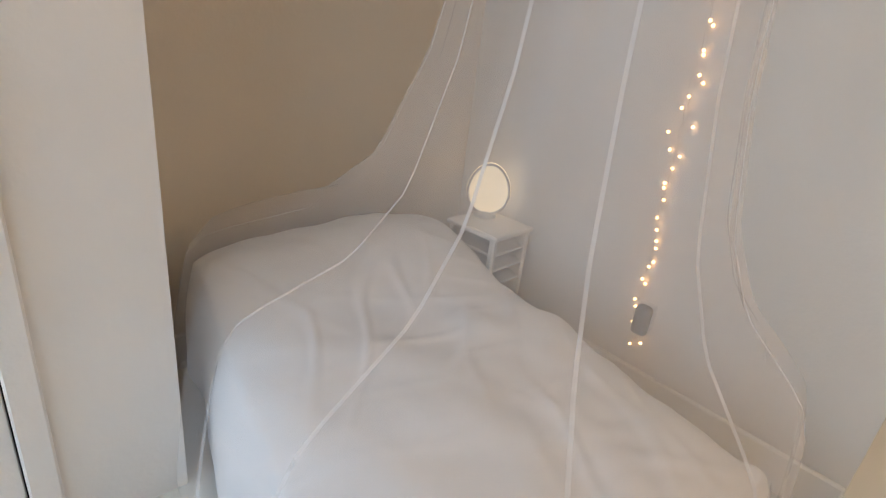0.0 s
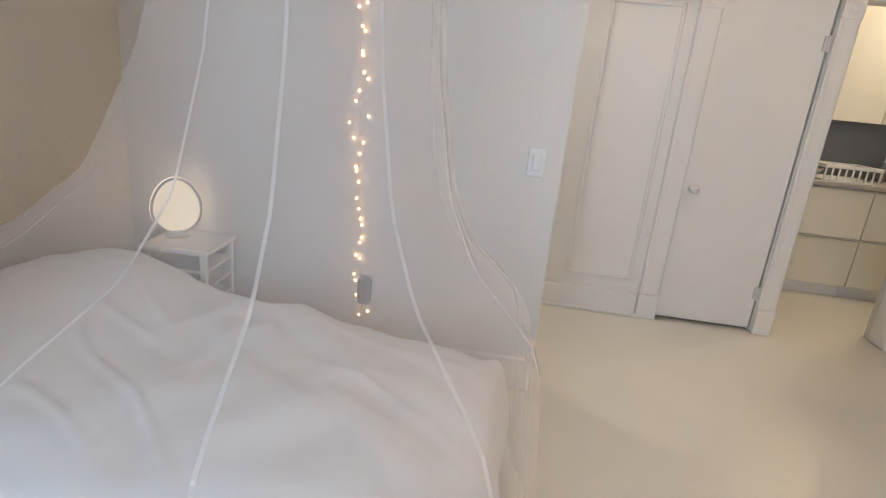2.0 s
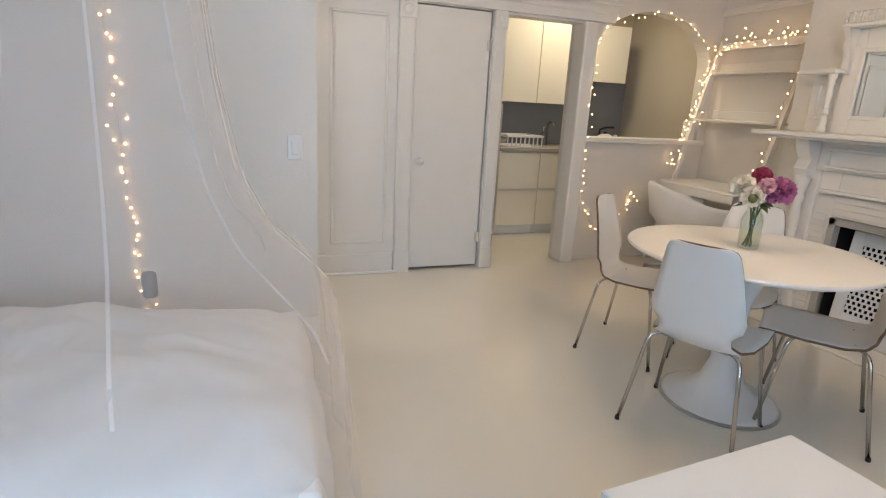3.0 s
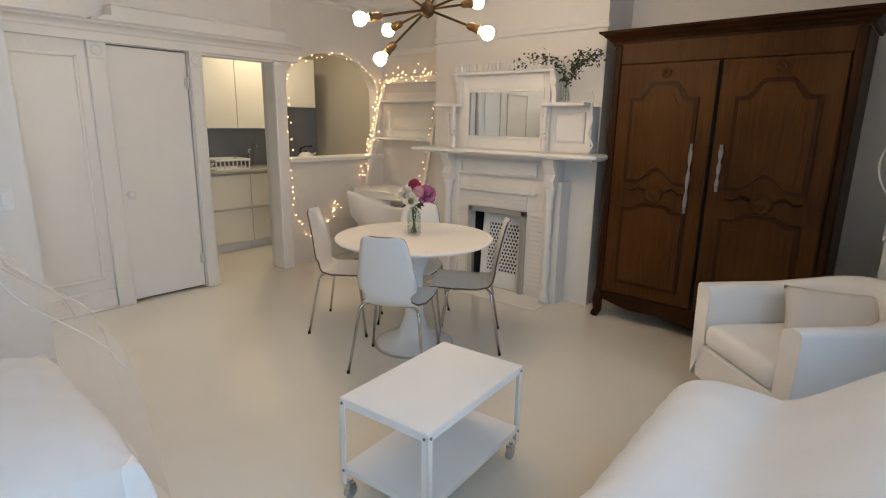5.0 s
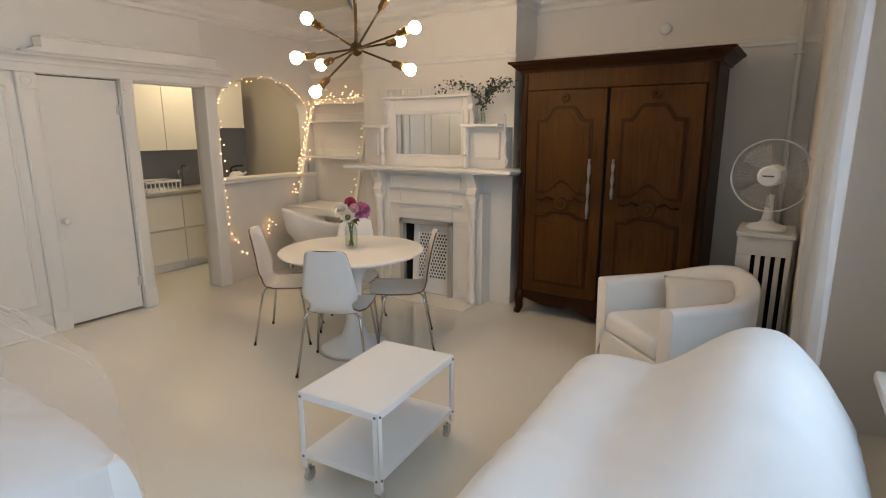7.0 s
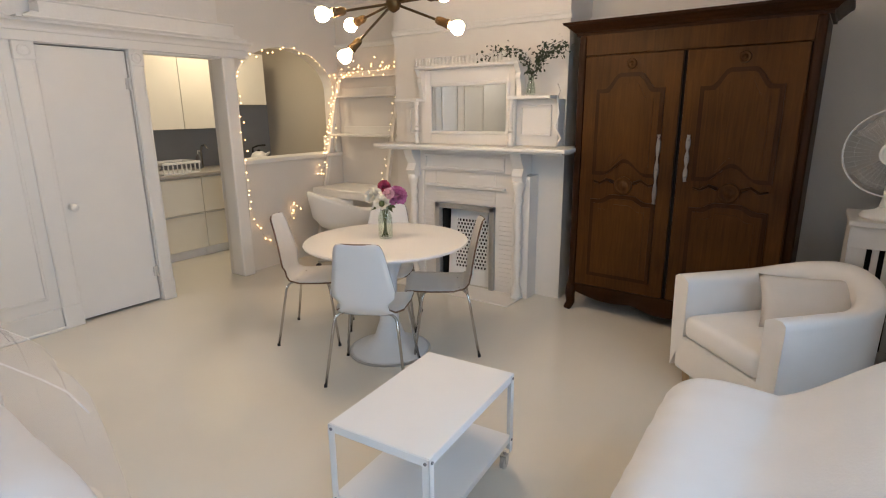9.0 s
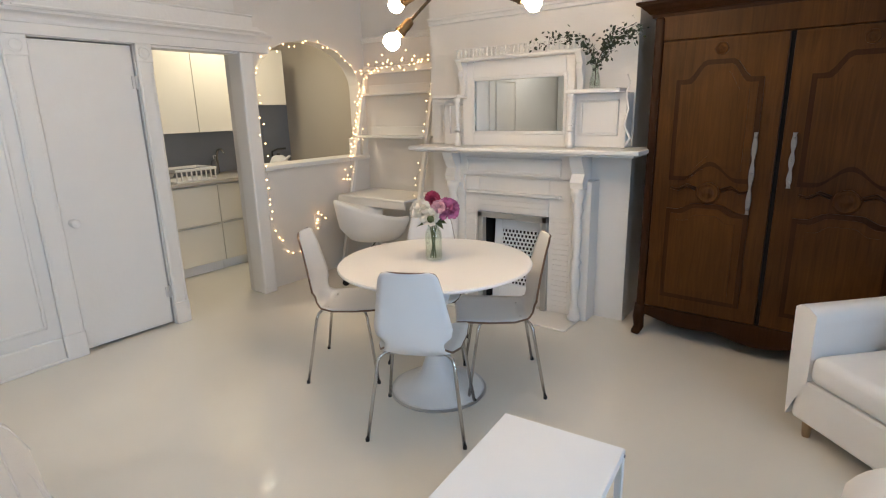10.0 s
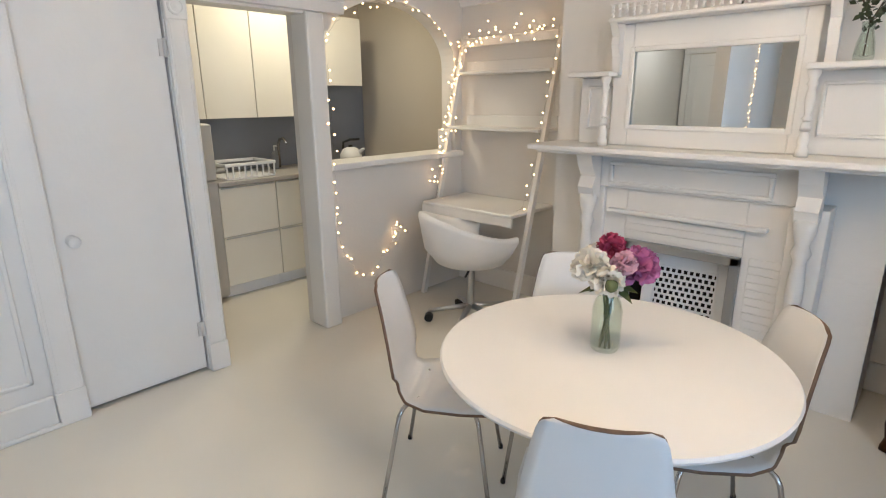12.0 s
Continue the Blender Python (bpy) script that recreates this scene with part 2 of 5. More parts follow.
def one(name, bm, mat, label, category, m=None, group="", kind="", smooth=False, solid=0.0):
    ob = part(name, bm, mat, None, "", smooth, solid)
    if m is not None:
        ob.matrix_world = m
    return tagged(ob, label, category, group, kind)


def structure(name, bm, mat, label, category="wall", smooth=False):
    return one(name, bm, mat, label, category, kind="structure", smooth=smooth)


def smooth_step(a, b, x):
    k = max(0, min(1, (x - a) / (b - a)))
    return k * k * (3 - 2 * k)


B = bmesh.new
CEILING = 2.86

# ---- the large structure ----
structure("floor", bx(B(), -2.0, -3.3, -0.12, 5.6, 3.3, 0.0), FLOOR, "smooth cream painted floor with a soft sheen", "floor")
structure("ceiling", bx(B(), -2.0, -3.3, CEILING, 5.6, 3.3, CEILING + 0.15), CEIL, "plain warm white plaster ceiling", "ceiling")

# west wall: panelled entrance side, closet door, kitchen doorway, arched hatch
w = B()
bx(w, -0.14, -2.82, 0, 0, -0.02, CEILING)
bx(w, -0.14, -0.02, 1.995, 0, 0.595, CEILING)
bx(w, -0.14, 0.595, 0, 0, 0.705, CEILING)
bx(w, -0.14, 0.705, 1.985, 0, 1.40, CEILING)
structure("wall_west", w, TRIM, "white painted wall with a closet door and a kitchen doorway")
arch = B()
AY0, AY1, SILL, SPRING, RISE = 1.53, 2.775, 1.085, 1.735, 0.41
mid, half = (AY0 + AY1) / 2, (AY1 - AY0) / 2
curve = [(mid - half * math.cos(math.pi * i / 28), SPRING + RISE * math.sin(math.pi * i / 28)) for i in range(29)]
prism(arch, curve + [(AY1, CEILING), (AY0, CEILING)], 0, -0.2, -0.06)
bx(arch, -0.2, 1.40, 0, -0.06, AY0, CEILING)
bx(arch, -0.2, AY1, 0, -0.06, 2.858, CEILING)
bx(arch, -0.2, AY0, 0, -0.06, AY1, SILL - 0.03)
structure("wall_hatch", arch, WALL, "white plaster half wall with an arched opening to the kitchen")
structure("trim", bx(B(), -0.24, AY0 - 0.01, SILL - 0.03, 0.02, AY1 + 0.02, SILL + 0.012, 0.008, 2), TRIM, "white painted sill board capping the half wall", "sill")
structure("wall_kitchen_end", bx(B(), -2.0, 3.1, 0, -0.2, 3.25, CEILING), WALL, "plain plaster wall closing the kitchen")
structure("wall_north", bx(B(), -0.2, 2.86, 0, 1.1, 3.25, CEILING), WALL, "white plaster wall behind the ladder desk")
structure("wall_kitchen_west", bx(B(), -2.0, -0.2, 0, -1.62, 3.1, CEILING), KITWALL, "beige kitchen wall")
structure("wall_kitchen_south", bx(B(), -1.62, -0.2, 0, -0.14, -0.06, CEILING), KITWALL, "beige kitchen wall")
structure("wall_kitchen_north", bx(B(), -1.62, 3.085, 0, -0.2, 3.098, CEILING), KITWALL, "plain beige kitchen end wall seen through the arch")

# chimney breast and the recess behind the wardrobe
BF = 2.44
breast = B()
bx(breast, 1.10, BF, 0.74, 2.78, 3.25, CEILING)
bx(breast, 1.10, BF, 0, 1.645, 3.25, 0.74)
bx(breast, 2.245, BF, 0, 2.78, 3.25, 0.74)
bx(breast, 1.645, 2.95, 0, 2.245, 3.25, 0.74)
structure("wall_chimney_breast", breast, BREAST, "white painted chimney breast")
structure("wall_north_recess", bx(B(), 2.78, 2.88, 0, 5.6, 3.03, CEILING), WALL, "grey white plaster wall behind the wardrobe")
structure("wall_east_pier", bx(B(), 4.93, 1.45, 0, 5.6, 2.88, CEILING), WALL, "plaster pier beside the window")


# window wall with two tall windows
def window(name, y0, y1, z0, z1):
    win = thing(name, "tall white sash window with a sheer curtain", "window", kind="structure")
    f = B()
    for a, b, c, d in ((y0 - 0.09, z0 - 0.06, y0, z1 + 0.09), (y1, z0 - 0.06, y1 + 0.09, z1 + 0.09), (y0, z1, y1, z1 + 0.09)):
        bx(f, 5.27, a, b, 5.42, c, d, 0.012, 2)
    part("window_frame", f, TRIM, win)
    part("window_sill", bx(B(), 5.20, y0 - 0.12, z0 - 0.05, 5.42, y1 + 0.12, z0, 0.012, 2), TRIM, win)
    sash = B()
    zm = (z0 + z1) / 2
    for a, b, c, d in ((y0, z0, y0 + 0.05, z1), (y1 - 0.05, z0, y1, z1), (y0 + 0.05, z0, y1 - 0.05, z0 + 0.06), (y0 + 0.05, z1 - 0.05, y1 - 0.05, z1), (y0 + 0.05, zm - 0.025, y1 - 0.05, zm + 0.025)):
        bx(sash, 5.43, a, b, 5.47, c, d)
    part("sash", sash, TRIM, win)
    for a, b in ((z0 + 0.06, zm - 0.025), (zm + 0.025, z1 - 0.05)):
        g = part("pane", bx(B(), 5.448, y0 + 0.05, a, 5.452, y1 - 0.05, b), GLASS, win)
        g.visible_shadow = False
    return win


WINS = ((-0.85, 0.60, 0.62, 2.45), (-2.45, -1.25, 0.62, 2.45))
for i, (y0, y1, z0, z1) in enumerate(WINS):
    window("window_%d" % (i + 1), y0, y1, z0, z1)
e = B()
for y0, y1 in ((-3.3, -2.45), (-1.25, -0.85), (0.60, 1.45)):
    bx(e, 5.42, y0, 0, 5.6, y1, CEILING)
for y0, y1, z0, z1 in WINS:
    bx(e, 5.42, y0, 0, 5.6, y1, z0 - 0.05)
    bx(e, 5.42, y0, z1, 5.6, y1, CEILING)
structure("wall_east", e, WALL, "pale plaster wall with two windows")
structure("backdrop", bx(B(), 6.4, -6, -1, 6.45, 5, 6), SKYGLOW, "pale overcast daylight outside the windows", "sky")

# bed corner: wall with the hanging lights, wall behind the bed head, closet
structure("wall_lights", bx(B(), 1.03, -2.82, 0, 1.16, -0.845, CEILING), WALL, "pale wall beside the bed with string lights")
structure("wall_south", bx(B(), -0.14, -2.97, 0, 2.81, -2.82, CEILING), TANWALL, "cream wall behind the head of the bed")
cl = B()
bx(cl, 2.81, -2.97, 0, 3.17, -2.20, CEILING)
bx(cl, 3.79, -2.97, 0, 3.95, -2.20, CEILING)
bx(cl, 3.17, -2.97, 2.02, 3.79, -2.20, CEILING)
bx(cl, 3.17, -2.97, 0, 3.79, -2.30, 2.02)
structure("wall_closet", cl, TRIM, "white built-in closet front beside the bed")
structure("wall_south_end", bx(B(), 3.95, -3.30, 0, 5.6, -3.15, CEILING), WALL, "plain plaster wall")
structure("wall_closet_return", bx(B(), 3.80, -3.15, 0, 3.95, -2.97, CEILING), WALL, "plain plaster return")


def cornice(name, x0, y0, x1, y1, inward, label):
    """Plaster crown along a wall line, stepped out into the room."""
    b = B()
    ix, iy = inward
    steps = ((2.60, 0.025), (2.635, 0.012), (2.66, 0.05), (2.70, 0.06), (2.73, 0.10), (2.78, 0.13), (2.82, 0.16), (CEILING, 0.175))
    rows = []
    for x, y in ((x0, y0), (x1, y1)):
        row = [(x, y, 2.585)] + [(x + ix * d, y + iy * d, z) for z, d in steps] + [(x, y, CEILING)]
        rows.append(row)
    sheet(b, rows)
    return structure(name, b, TRIM, label, "cornice")


cornice("trim_crown", 0.0, -2.7, 0.0, 1.4, (1, 0), "white plaster crown moulding")
cornice("trim_crown", -0.06, 1.4, -0.06, 2.86, (1, 0), "white plaster crown moulding")
cornice("trim_crown", -0.06, 2.86, 1.10, 2.86, (0, -1), "white plaster crown moulding")
cornice("trim_crown", 1.10, 2.86, 1.10, BF, (-1, 0), "white plaster crown moulding")
cornice("trim_crown", 1.10, BF, 2.78, BF, (0, -1), "white plaster crown moulding")
cornice("trim_crown", 2.78, BF, 2.78, 2.88, (1, 0), "white plaster crown moulding")
cornice("trim_crown", 2.78, 2.88, 4.93, 2.88, (0, -1), "white plaster crown moulding")
rail = B()
for a, b, c, d in ((-0.06, 2.835, 1.10, 2.86), (1.10, BF - 0.03, 2.80, BF), (2.78, 2.85, 4.93, 2.88)):
    bx(rail, a, b, 2.175, c, d, 2.22, 0.006)
    bx(rail, a, b - 0.012, 2.205, c, d, 2.227, 0.004)
structure("trim_picture_rail", rail, TRIM, "narrow white picture rail", "moulding")
base = B()
for a, b, c, d in ((0.0, -2.7, 0.025, -0.14), (-0.06, 2.83, 1.10, 2.86), (2.78, 2.85, 4.93, 2.88), (1.16, -2.82, 1.185, -0.845), (1.185, -2.82, 2.81, -2.795)):
    bx(base, a, b, 0, c, d, 0.16, 0.006)
structure("baseboard", base, TRIM, "white painted baseboard", "baseboard")
qr = B()
bx(qr, 0.025, -0.9, 0, 0.045, -0.13, 0.022, 0.006)
structure("baseboard_bead", qr, TRIM, "white quarter-round bead along the panelled wall", "baseboard")

# panelled dado mouldings, casings and the broad entablature
pan = B()
for y0, y1 in ((-0.62, -0.20), (-1.35, -0.78)):
    for a, b, c, d in ((y0, 0.24, y0 + 0.022, 1.90), (y1 - 0.022, 0.24, y1, 1.90), (y0, 0.24, y1, 0.262), (y0, 1.878, y1, 1.90)):
        bx(pan, 0.0, a, b, 0.014, c, d, 0.005)
structure("trim_panel", pan, TRIM, "white panel moulding on the wall", "moulding")
cas = B()
for y0, y1 in ((-0.135, -0.012), (0.598, 0.702)):
    bx(cas, 0.0, y0, 0, 0.035, y1, 2.0, 0.008)
    bx(cas, 0.035, y0 + 0.014, 0.17, 0.038, y0 + 0.024, 1.86, 0.001)
    bx(cas, 0.035, y1 - 0.024, 0.17, 0.038, y1 - 0.014, 1.86, 0.001)
    bx(cas, 0.0, y0 - 0.002, 0, 0.041, y1 + 0.002, 0.17, 0.004)
    bx(cas, 0.0, y0 - 0.002, 1.88, 0.040, y1 + 0.002, 2.0, 0.004)
for k in range(2):
    y = (-0.0735, 0.65)[k]
    ring = [(0.042, 0.0), (0.041, 0.004), (0.033, 0.006), (0.026, 0.003), (0.014, 0.004), (0.0, 0.006)]
    tmp = B()
    lathe(tmp, ring, 20)
    bmesh.ops.transform(tmp, matrix=pose(0.040, y, 1.94, 0, 90, 0), verts=tmp.verts)
    me = bpy.data.meshes.new("rosette")
    tmp.to_mesh(me)
    cas.from_mesh(me)
    tmp.free()
bx(cas, -0.14, 1.388, 0, 0.03, 1.515, 2.0, 0.014, 2)
structure("trim_casing", cas, TRIM, "white fluted door casings with round corner blocks", "casing")
ent = B()
sweep = [(0.0, 2.0), (0.046, 2.0), (0.046, 2.062), (0.056, 2.066), (0.058, 2.074)] + [(0.058 + 0.062 * (1 - math.cos(math.pi * i / 14)), 2.074 + 0.040 * math.sin(math.pi * i / 14)) for i in range(1, 8)] + [(0.126, 2.130), (0.0, 2.130)]
prism(ent, sweep, 1, -1.25, 1.65)
structure("trim_entablature", ent, TRIM, "broad white moulded entablature above the doors", "moulding")
ped = B()
def pediment(y0, y1):
    pts = [(y0 - 0.13, 2.13), (y0 - 0.13, 2.145), (y0 - 0.07, 2.155), (y0 - 0.04, 2.175), (y0, 2.17), (y0 + 0.002, 2.238), (y1, 2.238), (y1 + 0.002, 2.17), (y1 + 0.04, 2.175), (y1 + 0.07, 2.155), (y1 + 0.13, 2.145), (y1 + 0.13, 2.13)]
    prism(ped, pts, 0, 0.02, 0.155)
    bx(ped, 0.02, y0 - 0.004, 2.238, 0.172, y1 + 0.004, 2.254, 0.006)
    bx(ped, 0.155, y0 - 0.10, 2.132, 0.166, y1 + 0.10, 2.146, 0.004)
pediment(0.01, 1.44)
pediment(-1.10, -0.28)
structure("trim_pediment", ped, TRIM, "white scroll-ended board on the entablature", "moulding")


def hinge(parent, x, y, z, axis="y"):
    h = B()
    tube(h, [(x, y, z - 0.045), (x, y, z + 0.045)], 0.008, 8)
    bx(h, x - 0.004, y - 0.025, z - 0.04, x + 0.002, y + 0.025, z + 0.04)
    part("hinge", h, RADIATOR, parent, "old painted hinge")


def knob(parent, at, way, mat=PLASTICW):
    k = B()
    lathe(k, [(0.027, 0), (0.027, 0.006), (0.011, 0.01), (0.011, 0.03), (0.024, 0.038), (0.028, 0.05), (0.022, 0.062), (0, 0.066)], 20)
    bmesh.ops.transform(k, matrix=Matrix.Translation(at) @ Vector(way).to_track_quat("Z", "Y").to_matrix().to_4x4(), verts=k.verts)
    part("knob", k, mat, parent, "small white china knob", smooth=True)


d1 = thing("door_1", "flush white painted closet door with a white china knob, shut", "door", kind="structure")
part("leaf", bx(B(), -0.045, -0.008, 0.020, -0.008, 0.585, 1.986, 0.003), TRIM, d1)
# near-black sheet behind the leaf stands in for the shade of the gap
gap = B()
bx(gap, -0.10, -0.018, 0.004, -0.05, 0.593, 1.993)
part("gap_shade", gap, DARK, d1, "black sheet painting the shade in the gap round the leaf")
knob(d1, (-0.008, 0.055, 0.875), (1, 0, 0))
hinge(d1, 0.0, 0.585, 1.75)
hinge(d1, 0.0, 0.585, 0.26)
d2 = thing("door_2", "white closet door beside the bed, shut, with a small knob", "door", kind="structure")
part("leaf", bx(B(), 3.190, -2.28, 0.02, 3.772, -2.206, 2.0, 0.003), TRIM, d2)
# black sheet again, colouring this door's gap as shaded
part("gap_shade", bx(B(), 3.175, -2.298, 0.003, 3.788, -2.285, 2.016), DARK, d2, "black sheet painting the shade in the gap round the leaf")
c2 = B()
for a, b, c, d in ((3.115, 0, 3.185, 2.02), (3.775, 0, 3.845, 2.02), (3.115, 2.02, 3.845, 2.09)):
    bx(c2, a, -2.20, b, c, -2.18, d, 0.006)
part("casing", c2, TRIM, d2)
knob(d2, (3.215, -2.206, 0.86), (0, 1, 0))
# entrance door at the end of the hall, seen in the mirror
d3 = thing("door_3", "white panelled entrance door at the end of the hall, shut", "door", kind="structure")
part("leaf", bx(B(), 0.10, -2.818, 0.01, 0.86, -2.785, 2.05, 0.003), TRIM, d3)
for a, b, c, d in ((0.19, 0.2, 0.44, 0.9), (0.52, 0.2, 0.77, 0.9), (0.19, 1.02, 0.44, 1.9), (0.52, 1.02, 0.77, 1.9)):
    pnl = B()
    bx(pnl, a, -2.786, b, c, -2.776, d, 0.008)
    part("panel", pnl, TRIM, d3)
c3 = B()
for a, b, c, d in ((0.02, 0, 0.10, 2.06), (0.86, 0, 0.94, 2.06), (0.02, 2.06, 0.94, 2.15)):
    bx(c3, a, -2.818, b, c, -2.76, d, 0.008)
part("casing", c3, TRIM, d3)
knob(d3, (0.16, -2.785, 1.0), (0, 1, 0), BRASS)

# light switch
sw = thing("light_switch", "white wall switch plate with a rocker", "switch", pose(1.16, -0.954, 1.06))
part("plate", bx(B(), 0, -0.037, -0.06, 0.008, 0.037, 0.06, 0.003), PLASTICW, sw)
part("rocker", bx(B(), 0.008, -0.017, -0.034, 0.015, 0.017, 0.034, 0.003), PLASTICW, sw)


# ---- fireplace ----
def fluted_post(b, x, y, z0, z1, r):
    h = z1 - z0
    prof = [(r * 1.5, 0), (r * 1.5, 0.03), (r * 1.1, 0.04), (r * 1.35, 0.07), (r * 0.9, 0.10), (r * 0.75, 0.16), (r * 1.15, h * 0.30), (r * 1.2, h * 0.36), (r * 0.8, h * 0.42),
            (r * 1.3, h * 0.45), (r * 0.75, h * 0.48), (r * 1.1, h * 0.62), (r * 1.1, h * 0.70), (r * 0.8, h * 0.80), (r * 1.3, h * 0.84), (r * 0.9, h * 0.88), (r * 1.45, h * 0.95), (r * 1.5, h)]
    return lathe(b, prof, 16, (x, y, z0))


fp = thing("fireplace", "white painted wooden fireplace with a moulded mantel and turned posts", "fireplace", pose(-0.055, 0, 0))
FY = 2.31
for a, b, c in ((1.525, 0, 1.70), (2.30, 0, 2.475), (1.70, 0.74, 2.30)):
    part("surround_slab", bx(B(), a, FY, b, c, BF, 1.02, 0.004), BREAST, fp)
for side in (0, 1):
    x0, x1 = ((1.52, 1.665), (2.335, 2.48))[side]
    for i in range(18):
        part("tile_course", bx(B(), x0, FY - 0.007, 0.03 + i * 0.04, x1, FY - 0.001, 0.0685 + i * 0.04, 0.0025), BREAST, fp)
for i in range(3):
    part("tile_course", bx(B(), 1.70, FY - 0.007, 0.755 + i * 0.04, 2.30, FY - 0.001, 0.7935 + i * 0.04, 0.0025), BREAST, fp)
fz = B()
bx(fz, 1.44, FY - 0.025, 1.02, 2.56, BF, 1.22, 0.004)
part("frieze", fz, TRIM, fp)
for a, b, c, d in ((1.60, 1.035, 2.40, 1.055), (1.60, 1.145, 2.40, 1.165), (1.60, 1.055, 1.62, 1.145), (2.38, 1.055, 2.40, 1.145), (1.60, 0.885, 2.40, 0.905)):
    part("frieze_moulding", bx(B(), a, FY - 0.045, b, c, FY - 0.0, d, 0.004), TRIM, fp)
for x in (1.50, 2.55):
    c = B()
    bx(c, x - 0.075, FY - 0.03, 0, x + 0.075, BF, 1.02, 0.004)
    part("jamb", c, TRIM, fp)
    p = B()
    fluted_post(p, x, FY - 0.075, 0.02, 0.98, 0.032)
    part("turned_post", p, TRIM, fp, smooth=True)
    bk = B()
    prism(bk, [(FY - 0.03, 0.96), (FY - 0.10, 0.97), (FY - 0.12, 1.02), (FY - 0.09, 1.08), (FY - 0.13, 1.14), (FY - 0.16, 1.215), (FY - 0.03, 1.215)], 0, x - 0.045, x + 0.045)
    part("bracket", bk, TRIM, fp)
ms = B()
bx(ms, 1.23, 2.10, 1.205, 2.95, BF, 1.222, 0.004)
bx(ms, 1.19, 2.06, 1.222, 2.99, BF, 1.252, 0.008, 2)
part("mantel_shelf", ms, TRIM, fp)
fr = B()
for a, b, c, d in ((1.70, 0, 1.745, 0.74), (2.255, 0, 2.30, 0.74), (1.70, 0.695, 2.30, 0.74)):
    bx(fr, a, FY - 0.03, b, c, FY + 0.03, d, 0.004)
part("opening_frame", fr, STEEL, fp, "grey metal rim of the opening")
inn = B()
bx(inn, 1.745, 2.94, 0, 2.255, 2.949, 0.70)
bx(inn, 1.735, FY + 0.03, 0, 1.745, 2.94, 0.70)
bx(inn, 2.255, FY + 0.03, 0, 2.265, 2.94, 0.70)
part("firebox", inn, DARK, fp, "sooty firebox")
hearth = B()
bx(hearth, 1.42, 2.02, 0, 2.58, FY, 0.012, 0.004)
part("hearth", hearth, BREAST, fp, "white painted hearth slab")

# pierced radiator-style screen leaning in the opening
scr = thing("fireplace_screen", "pierced white cast iron screen leaning in the fireplace", "fire screen", Matrix.Translation((1.95, 2.37, 0.0)) @ pose(0, 0, 0, -5, 0, 3) @ Matrix.Diagonal((1.12, 1, 1.12, 1)))
sf = B()
for a, b, c, d in ((-0.19, 0, -0.13, 0.60), (0.15, 0, 0.20, 0.60), (-0.13, 0, 0.15, 0.13), (-0.13, 0.53, 0.15, 0.60)):
    bx(sf, a, -0.008, b, c, 0.008, d, 0.003)
part("frame", sf, METALW, scr)
lat = B()
for k in range(15):
    z = 0.13 + 0.40 * k / 14
    bx(lat, -0.13, -0.005, z - 0.0045, 0.15, 0.005, z + 0.0045)
    for i in range(11):
        x = -0.13 + 0.28 * (i + 0.5 * (k % 2)) / 10
        if k < 14 and x < 0.152:
            bx(lat, x - 0.0048, -0.004, z + 0.0045, x + 0.0048, 0.004, z + 0.0241)
bd = B()
for q0, q1, q2, q3 in ((-0.138, 0.122, -0.130, 0.538), (0.150, 0.122, 0.158, 0.538), (-0.130, 0.122, 0.150, 0.130), (-0.130, 0.530, 0.150, 0.538)):
    bx(bd, q0, -0.013, q1, q2, -0.006, q3, 0.002)
part("raised_border", bd, METALW, scr)
part("lattice", lat, METALW, scr, "small pierced lattice")
# added black sheet puts the shade into the lattice holes
part("shade_backing", bx(B(), -0.13, 0.010, 0.13, 0.15, 0.013, 0.53), DARK, scr)

# overmantel
om = thing("overmantel", "white painted overmantel with mirror, side shelves and spindle gallery", "overmantel", pose(0, 0, 0))
MY = 2.27
X0, X1, Z0, Z1 = 1.625, 2.365, 1.35, 1.735
o = B()
bx(o, 1.32, MY + 0.04, 1.253, 2.77, BF, 1.605, 0.004)
bx(o, X0 - 0.10, MY + 0.042, 1.605, X1 + 0.06, BF, 1.86, 0.004)
part("back_board", o, TRIM, om)
for a, b, c, d, nm in ((X0 - 0.10, 1.253, X0, 1.86, "mirror_stile"), (X1, 1.253, X1 + 0.06, 1.86, "mirror_stile"), (X0, 1.253, X1, Z0, "mirror_rail"), (X0, Z1, X1, 1.86, "mirror_rail")):
    part(nm, bx(B(), a, MY, b, c, MY + 0.05, d, 0.004), TRIM, om)
bead = B()
for a, b, c, d in ((X0 - 0.012, Z0 - 0.012, X0 + 0.012, Z1 + 0.012), (X1 - 0.012, Z0 - 0.012, X1 + 0.012, Z1 + 0.012), (X0 + 0.012, Z0 - 0.012, X1 - 0.012, Z0 + 0.012), (X0 + 0.012, Z1 - 0.012, X1 - 0.012, Z1 + 0.012)):
    bx(bead, a, MY - 0.012, b, c, MY + 0.002, d, 0.004)
part("mirror_bead", bead, TRIM, om)
part("mirror_glass", bx(B(), X0, MY + 0.012, Z0, X1, MY + 0.02, Z1), MIRROR, om, "old silvered mirror glass")
part("gallery_shelf", bx(B(), 1.525, MY - 0.10, 1.86, 2.50, MY + 0.06, 1.882, 0.006), TRIM, om)
part("gallery_rail", bx(B(), 1.525, MY - 0.10, 1.945, 2.50, MY - 0.07, 1.950, 0.005), TRIM, om)
part("gallery_rail", bx(B(), 1.525, MY + 0.03, 1.885, 2.50, MY + 0.05, 1.950, 0.005), TRIM, om)
